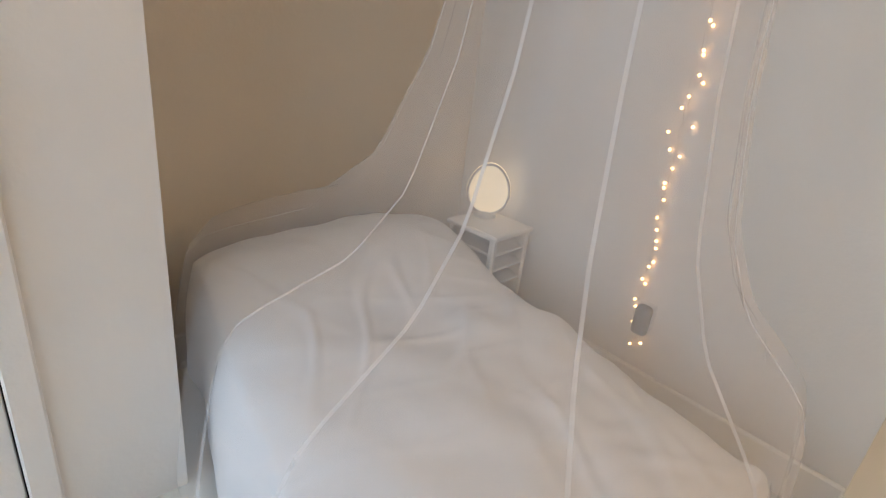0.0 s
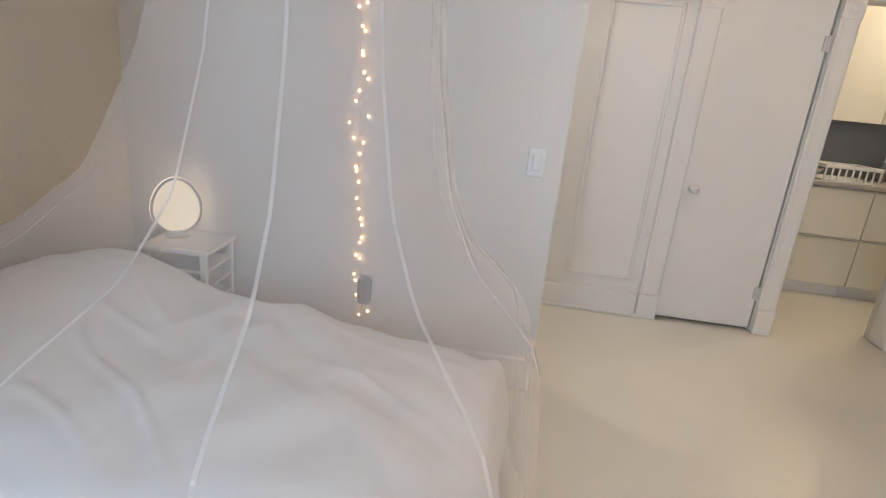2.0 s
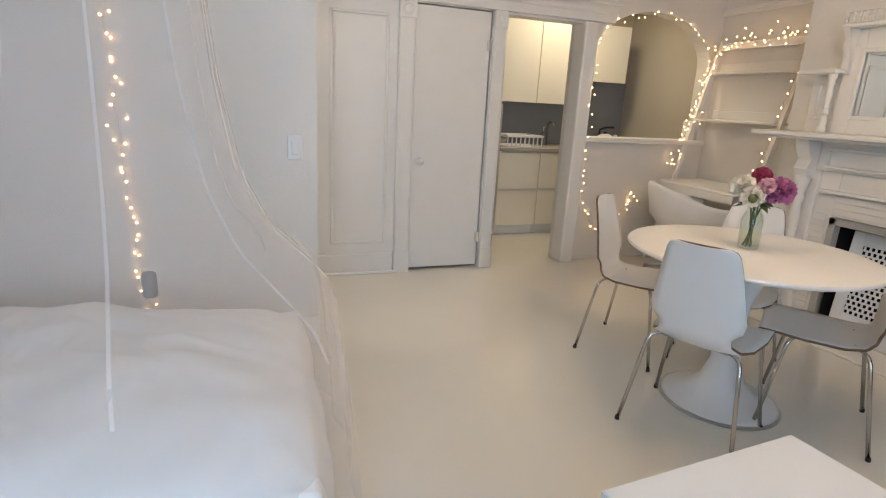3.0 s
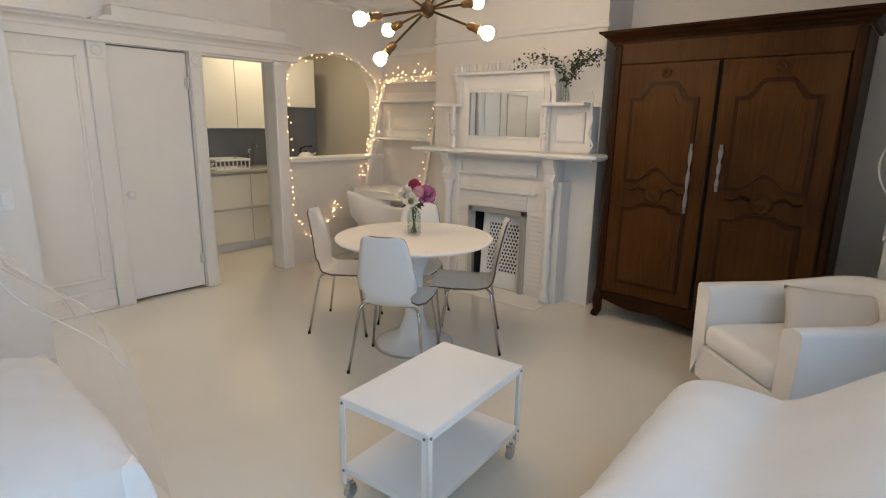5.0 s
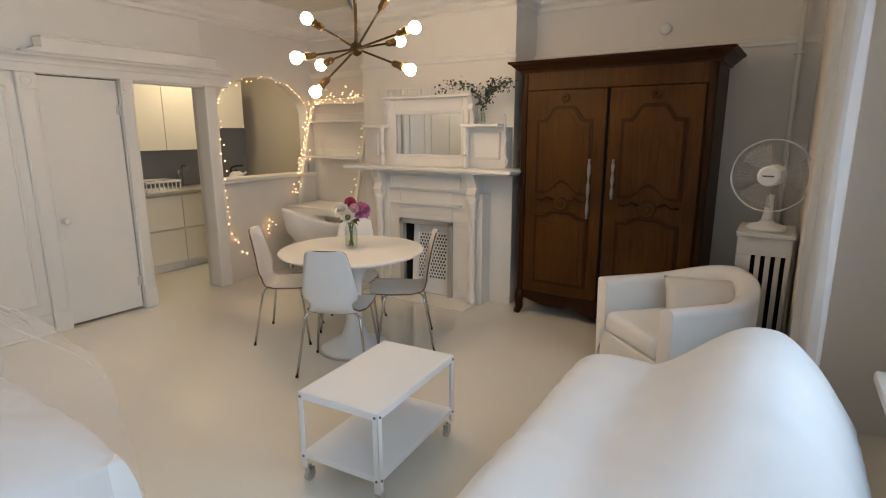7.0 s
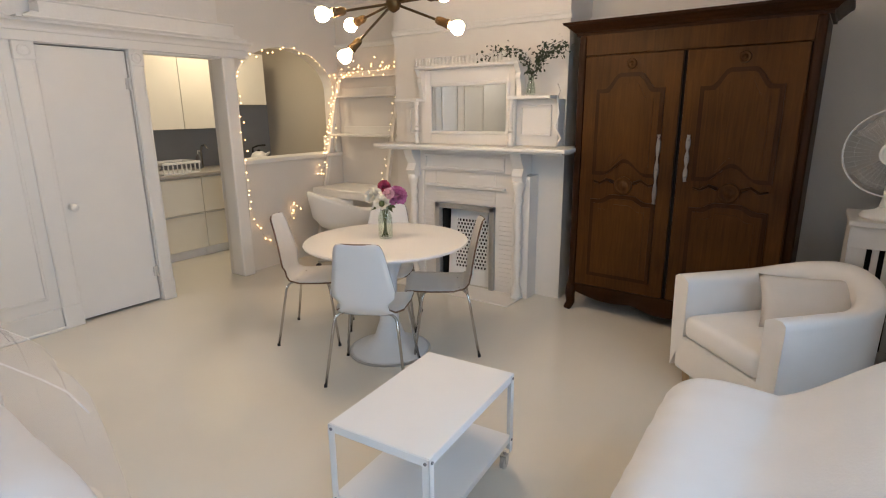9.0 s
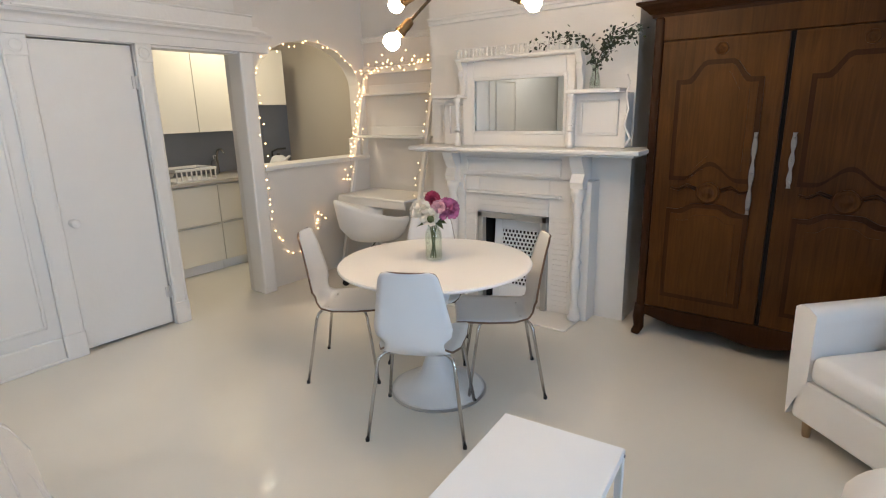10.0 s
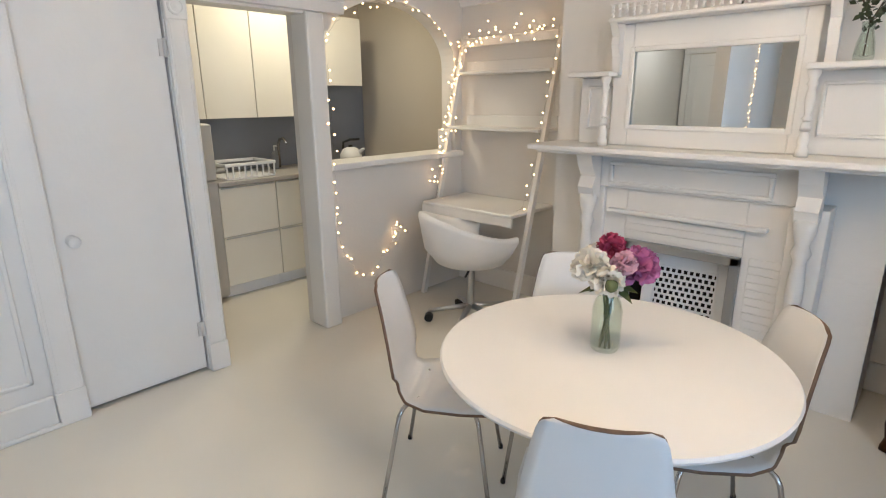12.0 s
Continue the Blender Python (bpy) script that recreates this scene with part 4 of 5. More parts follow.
def pillow(w, h, t, seed):
    b, n = B(), 18
    rg = random.Random(seed)
    ph = [rg.uniform(0, 6.28) for _ in range(4)]
    for sgn in (1, -1):
        rows = []
        for i in range(n + 1):
            row = []
            for j in range(n + 1):
                u, v = 2 * i / n - 1, 2 * j / n - 1
                puff = max(0, (1 - u * u) * (1 - v * v)) ** 0.42
                wr = 0.05 * math.sin(7 * u + ph[0] + 2 * v) * math.sin(5 * v + ph[1])
                sag = 1 + 0.07 * (u * u) * (v * v)
                row.append((u * w / 2 * sag, v * h / 2 * sag, sgn * t / 2 * puff * (1 + wr)))
            rows.append(row)
        sheet(b, rows)
    bmesh.ops.remove_doubles(b, verts=b.verts, dist=0.0005)
    return b


one("throw_pillow", pillow(0.42, 0.27, 0.13, 3), CUSHION, "beige linen lumbar cushion resting on the armchair", "cushion", Matrix.Translation((4.47, 1.585, 0.555)) @ pose(0, 0, 0, 0, 0, 22) @ pose(0, 0, 0, 58, 0, -6), smooth=True)

# ---- draped sofa by the window ----
so = thing("sofa", "sofa under a loose white cotton cover in front of the window", "sofa", pose(0, 0, 0))
b, rows = B(), []
SX0, SX1, SY0, SY1 = 4.05, 5.14, -1.05, 0.56
nx, ny = 70, 150
for i in range(nx + 1):
    row = []
    for j in range(ny + 1):
        u, v = -0.10 + 1.20 * i / nx, -0.07 + 1.14 * j / ny
        cu, cv = min(1, max(0, u)), min(1, max(0, v))
        x, y = SX0 + (SX1 - SX0) * cu, SY0 + (SY1 - SY0) * cv
        arm = 0.545 + 0.02 * math.sin(3 * y)
        backh = 0.545 + 0.265 * smooth_step(0.26, 0.68, cu) * smooth_step(-0.2, 0.75, cv) * (1 - 0.75 * smooth_step(0.72, 1.0, cu))
        z = max(arm, backh) - 0.12 * smooth_step(0.86, 1.0, cu) * 0.35
        edge = min(cu, 1 - cu) * (SX1 - SX0), min(cv, 1 - cv) * (SY1 - SY0)
        z -= 0.10 * math.exp(-edge[0] / 0.05) + 0.10 * math.exp(-edge[1] / 0.05)
        out = max(0, -u, u - 1), max(0, -v, v - 1)
        if out[0] or out[1]:
            drop = max(out[0] / 0.10, out[1] / 0.07)
            z = z * (1 - drop) + 0.03 * drop
            ripple = 0.018 * drop * math.sin(9 * (x + y) + 3 * math.sin(5 * y))
            x += (0.04 * drop + ripple) * (1 if u > 1 else -1 if u < 0 else 0)
            y += (0.04 * drop + ripple) * (1 if v > 1 else -1 if v < 0 else 0)
        else:
            z += 0.006 * math.sin(11 * x + 5 * y) * math.sin(6 * y + 2) + 0.0025 * math.sin(26 * y + 9 * x)
            z += 0.006 * math.exp(-edge[0] / 0.12) * math.sin(31 * y + 7 * math.sin(3 * y)) * (0.4 + 0.6 * math.sin(4 * y) ** 2)
        row.append((x, y, z))
    rows.append(row)
sheet(b, rows)
part("cover", b, COTTON, so, "loose white cotton cover", smooth=True)
part("frame", bx(B(), SX0 + 0.06, SY0 + 0.06, 0.0, SX1 - 0.06, SY1 - 0.06, 0.40, 0.02), LINEN, so)

# ---- radiator and fan ----
rd = thing("radiator", "white painted metal radiator cover with upright slots", "radiator", Matrix.Translation((4.60, 1.90, 0)) @ Matrix.Diagonal((0.82, 1, 1.15, 1)))
b = B()
bx(b, 0.0, 0.0, 0.0, 0.36, 0.012, 0.22)
bx(b, 0.0, 0.0, 0.70, 0.36, 0.012, 0.80)
for i in range(6):
    x = 0.36 * i / 5.5
    bx(b, x, 0.0, 0.22, min(0.36, x + (0.072 if i in (0, 5) else 0.036)), 0.012, 0.70, 0.003)
bx(b, 0.0, 0.012, 0.0, 0.012, 0.40, 0.80)
bx(b, 0.348, 0.012, 0.0, 0.36, 0.40, 0.80)
part("grille", b, RADIATOR, rd)
part("top", bx(B(), -0.015, -0.02, 0.80, 0.375, 0.42, 0.825, 0.006, 2), RADIATOR, rd)
# plain block coloured near-black for the shade seen through the slots
part("shaded_core", bx(B(), 0.02, 0.05, 0.02, 0.34, 0.36, 0.76), DARK, rd)

fn = thing("table_fan", "white desk fan with a round wire guard standing on the radiator", "fan", pose(4.745, 2.05, 0.949, 0, 0, -10))
part("base", lathe(B(), [(0.11, 0), (0.115, 0.012), (0.10, 0.03), (0.05, 0.045), (0.035, 0.06)], 32), PLASTICW, fn, smooth=True)
part("neck", lathe(B(), [(0.035, 0.06), (0.028, 0.10), (0.022, 0.17), (0.024, 0.22), (0.0, 0.225)], 20), PLASTICW, fn, smooth=True)
mt = B()
lathe(mt, [(0.0, -0.02), (0.05, -0.015), (0.065, 0.02), (0.062, 0.10), (0.04, 0.14), (0.0, 0.145)], 24)
bmesh.ops.transform(mt, matrix=pose(0, 0.0, 0.345, -90, 0, 0), verts=mt.verts)
part("motor", mt, PLASTICW, fn, smooth=True)
FR = 0.222
gd = B()
for rr, yy in ((FR, -0.07), (FR, -0.055), (FR * 0.75, -0.105), (FR * 0.45, -0.112)):
    tube(gd, [(rr * math.cos(2 * math.pi * i / 48), yy, 0.345 + rr * math.sin(2 * math.pi * i / 48)) for i in range(49)], 0.0038 if rr == FR else 0.0009, 6)
guard = part("guard", gd, PLASTICW, fn, "round white wire guard")
for i in range(44):
    a = 2 * math.pi * i / 44
    wv = B()
    ca, sa = math.cos(a), math.sin(a)
    tube(wv, [(0.06 * ca, -0.112, 0.345 + 0.06 * sa), (0.16 * ca, -0.108, 0.345 + 0.16 * sa), (FR * ca, -0.07, 0.345 + FR * sa)], 0.0006, 4)
    part("wire", wv, PLASTICW, guard)
hb = B()
lathe(hb, [(0.063, -0.004), (0.063, 0.004), (0.05, 0.010), (0.0, 0.011)], 32)
bmesh.ops.transform(hb, matrix=pose(0, -0.112, 0.345, 90, 0, 0), verts=hb.verts)
part("badge", hb, PLASTICW, guard, "white centre badge")
part("badge_mark", bx(B(), -0.032, -0.1245, 0.341, 0.032, -0.1232, 0.350), INK, guard, "small grey maker mark")
for i in range(3):
    bl = B()
    rows = []
    for j in range(7):
        r = 0.04 + 0.165 * j / 6
        rows.append([(r * math.cos(2.094 * i + t), -0.05 + 0.022 * (k - 1), 0.345 + r * math.sin(2.094 * i + t)) for k, t in enumerate((-0.45, 0.0, 0.5 + 0.1 * j / 6))])
    sheet(bl, rows)
    part("blade", bl, FANBLADE, fn, "clear plastic blade", smooth=True, solid=0.002)

# ---- chandelier ----
HUB = Vector((2.556, 0.676, 2.05))
chd = thing("chandelier", "aged brass sputnik chandelier with eight lit round bulbs", "chandelier", Matrix.Translation(HUB))
part("hub", lathe(B(), [(0.0, -0.045), (0.012, -0.04), (0.03, -0.028), (0.04, 0.0), (0.03, 0.028), (0.012, 0.04), (0.012, 0.05)], 20), BRASS, chd, smooth=True)
stm = B()
tube(stm, [(0, 0, 0.04), (0, 0, CEILING - HUB.z - 0.03)], 0.010, 12)
part("stem", stm, BRASS, chd)
part("canopy", lathe(B(), [(0.012, -0.035), (0.04, -0.03), (0.06, -0.012), (0.062, 0.0)], 24, (0, 0, CEILING - HUB.z)), BRASS, chd, smooth=True)
RIGHT, AHEAD, UPW = Vector((0.84, 0.54, 0)), Vector((-0.54, 0.84, 0)), Vector((0, 0, 1))
for r, u, d in ((-0.31, 0.185, 0.05), (0.335, -0.13, -0.05), (0.215, 0.33, 0.02), (-0.265, -0.26, -0.02), (0.37, 0.095, -0.16), (-0.335, -0.075, -0.17), (0.255, 0.085, 0.26), (-0.27, -0.07, 0.22)):
    way = (RIGHT * r + UPW * u + AHEAD * d) * 0.94
    n = way.normalized()
    L = way.length
    am = B()
    tube(am, [n * 0.03, n * (L - 0.10)], 0.0065, 8)
    arm = part("arm", am, BRASS, chd)
    m = n.to_track_quat("Z", "Y").to_matrix().to_4x4()
    hd = B()
    lathe(hd, [(0.008, 0), (0.016, 0.004), (0.021, 0.02), (0.021, 0.055), (0.024, 0.06), (0.024, 0.072), (0.019, 0.074)], 16)
    bmesh.ops.transform(hd, matrix=Matrix.Translation(n * (L - 0.11)) @ m, verts=hd.verts)
    part("holder", hd, SOCKETBRASS, arm, "brass lamp holder")
    bb = B()
    lathe(bb, [(0.013, 0), (0.015, 0.012), (0.029, 0.026), (0.036, 0.045), (0.034, 0.060), (0.024, 0.075), (0.0, 0.080)], 20)
    bmesh.ops.transform(bb, matrix=Matrix.Translation(n * (L - 0.038)) @ m, verts=bb.verts)
    part("bulb", bb, BULB, arm, "lit warm round bulb", smooth=True)

# ---- bed corner ----
BEDQ = {"hr": (1.50, -2.66), "hl": (2.60, -2.70), "fr": (1.66, -1.00), "fl": (2.84, -1.04)}


def bed_at(u, v):
    """Plan of the bed: u from the wall side to the room side, v from head to foot."""
    a = Vector(BEDQ["hr"]).lerp(Vector(BEDQ["hl"]), u)
    b = Vector(BEDQ["fr"]).lerp(Vector(BEDQ["fl"]), u)
    return a.lerp(b, v)


bed = thing("bed", "double bed with a rumpled white duvet over pillows", "bed", pose(0, 0, 0))
b, rows = B(), []
nu, nv = 130, 170
for i in range(nu + 1):
    row = []
    for j in range(nv + 1):
        u, v = -0.16 + 1.32 * i / nu, -0.02 + 1.16 * j / nv
        cu, cv = min(1, max(0, u)), min(1, max(0, v))
        p = bed_at(cu, cv)
        c = bed_at(0.5, 0.5)
        z = 0.51 - 0.03 * cv + 0.115 * math.exp(-((cv - 0.10) / 0.16) ** 2)
        rim = math.exp(-min(cu, 1 - cu) / 0.085) + math.exp(-(1 - cv) / 0.06)
        z -= 0.085 * min(1.3, rim)
        q = Vector((p.x * 2.2, p.y * 2.2, 3.3))
        z += 0.030 * noise.noise(q) + 0.016 * noise.noise(q * 2.7) * (0.4 + cv)
        for fx, fy, amp, ph in ((3.0, 2.0, 0.010, 1.7), (-4.6, 3.1, 0.008, 5.2), (2.2, 6.5, 0.007, 8.8)):
            wv = noise.noise(Vector((p.x * fx + p.y * fy, (p.y * fx - p.x * fy) * 0.35, ph)))
            z += amp * (1 - min(1, abs(wv) * 5)) * (0.35 + 0.65 * smooth_step(-0.2, 0.3, noise.noise(Vector((p.x * 1.7, p.y * 1.7, ph)))))
        out = max(0, -u, u - 1) / 0.16, max(0, v - 1) / 0.14
        drop = max(out)
        if drop > 0:
            way = (p - c).normalized()
            k = 0.055 * math.sin(min(1, drop * 1.6) * math.pi / 2) + 0.022 * drop * math.sin(16 * (p.x - p.y) + 4 * noise.noise(q))
            p = p + way * k
            z = z * (1 - drop) + 0.06 * drop
        row.append((p.x, max(p.y, -2.78), z))
    rows.append(row)
sheet(b, rows)
part("duvet", b, COTTON, bed, "rumpled white cotton duvet", smooth=True)
mb = B()
prism(mb, [tuple(bed_at(0.05, 0.02)), tuple(bed_at(0.95, 0.02)), tuple(bed_at(0.95, 0.96)), tuple(bed_at(0.05, 0.96))], 2, 0.0, 0.40)
part("mattress", mb, COTTON, bed)

# net canopy over the bed
APEX = Vector((1.95, -1.60))
cp = thing("bed_canopy", "sheer white mosquito net hanging from the ceiling over the bed", "mosquito net", pose(0, 0, 0))
NSEG = 200


def outline(a):
    """How far the outline of the bed lies from the middle of the net, at angle a."""
    ca, sa = math.cos(a), math.sin(a)
    best = 3.0
    corners = [Vector(BEDQ[n]) for n in ("hr", "hl", "fl", "fr")]
    for p, q in zip(corners, corners[1:] + corners[:1]):
        d = q - p
        det = ca * -d.y + sa * d.x
        if abs(det) > 1e-6:
            t = ((p.x - APEX.x) * -d.y + (p.y - APEX.y) * d.x) / det
            f = (ca * (p.y - APEX.y) - sa * (p.x - APEX.x)) / det
            if t > 0 and -0.001 <= f <= 1.001:
                best = min(best, t)
    return best


def net_point(a, k):
    """Round the net at angle a; k from the ring at the top to the hem on the bed and floor."""
    ca, sa = math.cos(a), math.sin(a)
    reach = 0.07 + sum(outline(a + d) for d in (-0.24, -0.12, 0.0, 0.12, 0.24)) / 5
    keys = ((0.0, 2.42, 0.0), (0.08, 2.25, 0.0), (0.30, 1.75, 0.08), (0.48, 1.35, 0.18), (0.62, 1.05, 0.32), (0.74, 0.88, 0.52), (0.84, 0.76, 0.84), (0.89, 0.69, 0.99), (0.93, 0.50, 1.05), (0.97, 0.28, 1.10), (1.0, 0.05, 1.14))
    for x, y in zip(keys, keys[1:]):
        if k <= y[0]:
            f = (k - x[0]) / (y[0] - x[0])
            z, o = x[1] + (y[1] - x[1]) * f, x[2] + (y[2] - x[2]) * f
            break
    r0 = 0.27
    r = r0 + (reach - r0) * o
    pleat = (0.004 + 0.012 * k) * math.sin(17 * a + 1.5 * math.sin(3 * a)) + 0.020 * k * math.sin(5 * a + 2)
    r += pleat
    x, y = APEX.x + r * ca, APEX.y + r * sa
    return (max(x, 1.19), max(y, -2.785), z)


b = B()
grid = [[net_point(2 * math.pi * i / NSEG, k / 40) for i in range(NSEG + 1)] for k in range(41)]
sheet(b, grid)
part("net", b, SHEER, cp, "sheer white net", smooth=True)
b = B()
sheet(b, [[(APEX.x + r * math.cos(2 * math.pi * i / 48), APEX.y + r * math.sin(2 * math.pi * i / 48), z) for i in range(49)] for r, z in ((0.02, 2.62), (0.09, 2.52), (0.27, 2.42))])
part("crown", b, SHEER, cp, "gathered crown of the net", smooth=True)
b = B()
tube(b, [(APEX.x + 0.27 * math.cos(2 * math.pi * i / 40), APEX.y + 0.27 * math.sin(2 * math.pi * i / 40), 2.42) for i in range(41)], 0.006, 6)
part("hoop", b, METALW, cp)
b = B()
tube(b, [(APEX.x, APEX.y, 2.60), (APEX.x, APEX.y, CEILING)], 0.003, 6)
part("cord", b, METALW, cp)
for i in range(12):
    a = 2 * math.pi * (i + 0.3) / 12
    if math.cos(a) + math.sin(a) < -0.35:
        continue
    line = [Vector(net_point(a, 0.90 * k / 30)) for k in range(31)]
    tw = B()
    w0 = Vector((-math.sin(a), math.cos(a), 0)) * 0.0042
    nrm = Vector((math.cos(a), math.sin(a), 0)) * 0.004
    sheet(tw, [[p - w0 + nrm, p + w0 + nrm] for p in line])
    part("seam", tw, SEAM, cp, "white stitched seam of the net")

# bedside stand with the oval lamp
bt = thing("bedside_table", "small white wooden bedside table with open shelves", "bedside table", pose(1.345, -2.41, 0, 0, 0, 4) @ Matrix.Diagonal((1, 1, 0.871, 1)))
part("top", bx(B(), -0.145, -0.15, 0.635, 0.145, 0.15, 0.66, 0.008, 2), TRIM, bt)
for x in (-0.12, 0.12):
    for y in (-0.125, 0.125):
        part("leg", bx(B(), x - 0.014, y - 0.014, 0, x + 0.014, y + 0.014, 0.635, 0.004), TRIM, bt)
for z in (0.18, 0.36, 0.45, 0.54):
    part("shelf_rail", bx(B(), -0.13, -0.135, z, 0.13, 0.135, z + 0.014, 0.004), TRIM, bt)
ol = thing("oval_lamp", "lit oval lamp with a pale rim on the bedside table", "lamp", pose(1.305, -2.49, 0.575, 0, 0, 132))
rg = B()
pts = []
for i in range(49):
    a = 2 * math.pi * i / 48
    pts.append((0.098 * math.cos(a) * (1 - 0.12 * math.sin(a)), 0, 0.135 + 0.120 * math.sin(a)))
tube(rg, pts, 0.0065, 8)
part("rim", rg, CUSHION, ol, "pale oval rim", smooth=True)
ds = B()
prism(ds, [(p[0] * 0.97, p[2]) for p in pts[:-1]], 1, -0.004, 0.004)
part("face", ds, LAMPGLOW, ol, "glowing warm oval face")
bl = B()
prism(bl, [(p[0] * 1.08, 0.135 + (p[2] - 0.135) * 1.06) for p in pts[:-1]], 1, 0.008, 0.014)
part("backlight", bl, BACKGLOW, ol, "warm light behind the oval face")
part("base", lathe(B(), [(0.05, 0), (0.055, 0.006), (0.03, 0.014), (0.015, 0.022), (0, 0.024)], 24), TRIM, ol, smooth=True)

# wall socket with an adapter below the lights
so1 = thing("wall_socket", "white wall socket with a grey plug adapter", "socket", pose(1.16, -1.65, 0.41))
part("plate", bx(B(), 0, -0.036, -0.058, 0.007, 0.036, 0.058, 0.003), PLASTICW, so1)
part("adapter", bx(B(), 0.007, -0.034, -0.085, 0.055, 0.034, 0.05, 0.022, 4), GREYPL, so1, "dark grey plug adapter")


# ---- string lights ----
def string_lights(name, label, line, spread, step, seed, big=0.0068):
    st = thing(name, label, "string lights", pose(0, 0, 0), group="string lights")
    rg = random.Random(seed)
    pts = [Vector(p) for p in line]
    dense = []
    for a, c in zip(pts, pts[1:]):
        n = max(1, int((c - a).length / 0.02))
        dense += [a.lerp(c, i / n) for i in range(n)]
    dense.append(pts[-1])
    wire = [p + Vector((rg.gauss(0, spread[0]), rg.gauss(0, spread[1]), rg.gauss(0, spread[2]))) * 0.4 for p in dense]
    w = B()
    tube(w, wire, 0.0005, 4)
    part("wire", w, WIRE, st, "thin dark wire")
    gone = 0.0
    made = None
    for p, q in zip(wire, wire[1:]):
        gone += (q - p).length
        if gone >= step:
            gone = 0.0
            at = p + Vector((rg.gauss(0, spread[0]), rg.gauss(0, spread[1]), rg.gauss(0, spread[2])))
            if made is None:
                lb = B()
                bmesh.ops.create_icosphere(lb, subdivisions=1, radius=big)
                ob = part("light", lb, FAIRY, st, "tiny lit bulb")
                made = ob.data
            else:
                ob = new("light", made)
                ob.parent = st
            ob.location = at
    return st


def archline(grow):
    x = -0.052
    pts = [(0.035, AY0 - 0.012, 1.06), (0.035, AY0 - 0.012, 1.4), (0.03, AY0 - 0.008, 1.70)] + [(x, mid - (half + grow) * math.cos(math.pi * i / 20), SPRING + (RISE + grow) * math.sin(math.pi * i / 20)) for i in range(1, 21)]
    return pts


string_lights("string_lights", "warm fairy lights edging the kitchen arch", archline(-0.012) + [(-0.045, AY1 + 0.0, 1.2)], (0.002, 0.013, 0.013), 0.07, 1)
string_lights("string_lights", "warm fairy lights trailing to the socket on the half wall", [(0.035, 1.52, 1.05), (0.03, 1.525, 0.85), (-0.03, 1.56, 0.62), (-0.05, 1.64, 0.42), (-0.05, 1.76, 0.26), (-0.05, 1.89, 0.30), (-0.05, 2.02, 0.42), (-0.05, 2.09, 0.52)], (0.004, 0.014, 0.014), 0.075, 2)
hs = thing("wall_socket", "white wall socket on the half wall", "socket", pose(-0.06, 2.10, 0.52))
part("plate", bx(B(), 0, -0.036, -0.058, 0.007, 0.036, 0.058, 0.003), PLASTICW, hs)
part("plug", bx(B(), 0.007, -0.02, -0.02, 0.04, 0.02, 0.02, 0.006, 2), PLASTICW, hs)
string_lights("string_lights", "small bunch of fairy lights at the socket", [(-0.01, 2.05, 0.46), (-0.005, 2.07, 0.56), (-0.01, 2.09, 0.64), (-0.005, 2.12, 0.57), (-0.01, 2.20, 0.52)], (0.01, 0.01, 0.01), 0.04, 3)
string_lights("string_lights", "warm fairy lights hanging down the wall by the bed", [(1.175, -1.75, 2.42), (1.175, -1.75, 1.7), (1.175, -1.71, 1.4), (1.175, -1.71, 0.9), (1.175, -1.69, 0.42), (1.18, -1.65, 0.24), (1.18, -1.67, 0.40), (1.18, -1.71, 0.9), (1.18, -1.73, 1.5), (1.18, -1.76, 2.42)], (0.004, 0.016, 0.014), 0.085, 5)

# ---- ladder desk in the corner ----
ld = thing("ladder_desk", "white leaning ladder desk with three shelves", "desk", pose(0.0, -0.235, 0))
LX0, LX1 = -0.02, 0.88
for x in (LX0, LX1 - 0.03):
    up = B()
    prism(up, [(2.56, 0.0), (2.60, 0.0), (3.09, 1.96), (3.05, 1.96)], 0, x, x + 0.03)
    part("upright", up, TRIM, ld)
dk = B()
bx(dk, LX0 + 0.03, 2.56, 0.725, LX1 - 0.03, 3.07, 0.75, 0.006)
bx(dk, LX0 + 0.03, 2.56, 0.665, LX1 - 0.03, 2.575, 0.725)
part("desktop", dk, TRIM, ld)
for z, y0 in ((1.275, 2.84), (1.675, 2.95)):
    s = B()
    bx(s, LX0 + 0.03, y0, z, LX1 - 0.03, 3.09, z + 0.02, 0.004)
    bx(s, LX0 + 0.03, 3.075, z, LX1 - 0.03, 3.09, z + 0.10, 0.004)
    part("shelf", s, TRIM, ld)
tr = B()
bx(tr, LX0 + 0.03, 3.03, 1.88, LX1 - 0.03, 3.06, 1.94, 0.004)
part("top_rail", tr, TRIM, ld)
string_lights("string_lights", "warm fairy lights wound round the ladder desk", [(0.02, 2.485, 0.76), (0.03, 2.465, 0.95), (0.02, 2.565, 1.20), (0.02, 2.665, 1.55), (0.02, 2.765, 1.88), (0.25, 2.765, 1.96), (0.5, 2.765, 1.92), (0.85, 2.765, 1.97), (0.5, 2.765, 1.97), (0.05, 2.765, 1.90), (0.0, 2.665, 1.55), (0.01, 2.565, 1.20), (0.02, 2.485, 0.85)], (0.026, 0.016, 0.028), 0.048, 7)
string_lights("string_lights", "warm fairy lights down the desk's other upright", [(0.87, 2.765, 1.96), (0.875, 2.695, 1.65), (0.87, 2.615, 1.35), (0.875, 2.545, 1.1), (0.87, 2.465, 0.85), (0.86, 2.425, 0.77), (0.80, 2.425, 0.765)], (0.012, 0.010, 0.014), 0.075, 8)

# ---- desk chair ----
dc = thing("desk_chair", "white upholstered tub swivel chair on a castor base", "office chair", pose(0.66, 2.14, 0, 0, 0, -25) @ Matrix.Diagonal((1.08, 1.08, 1.05, 1)))
b, rows = B(), []
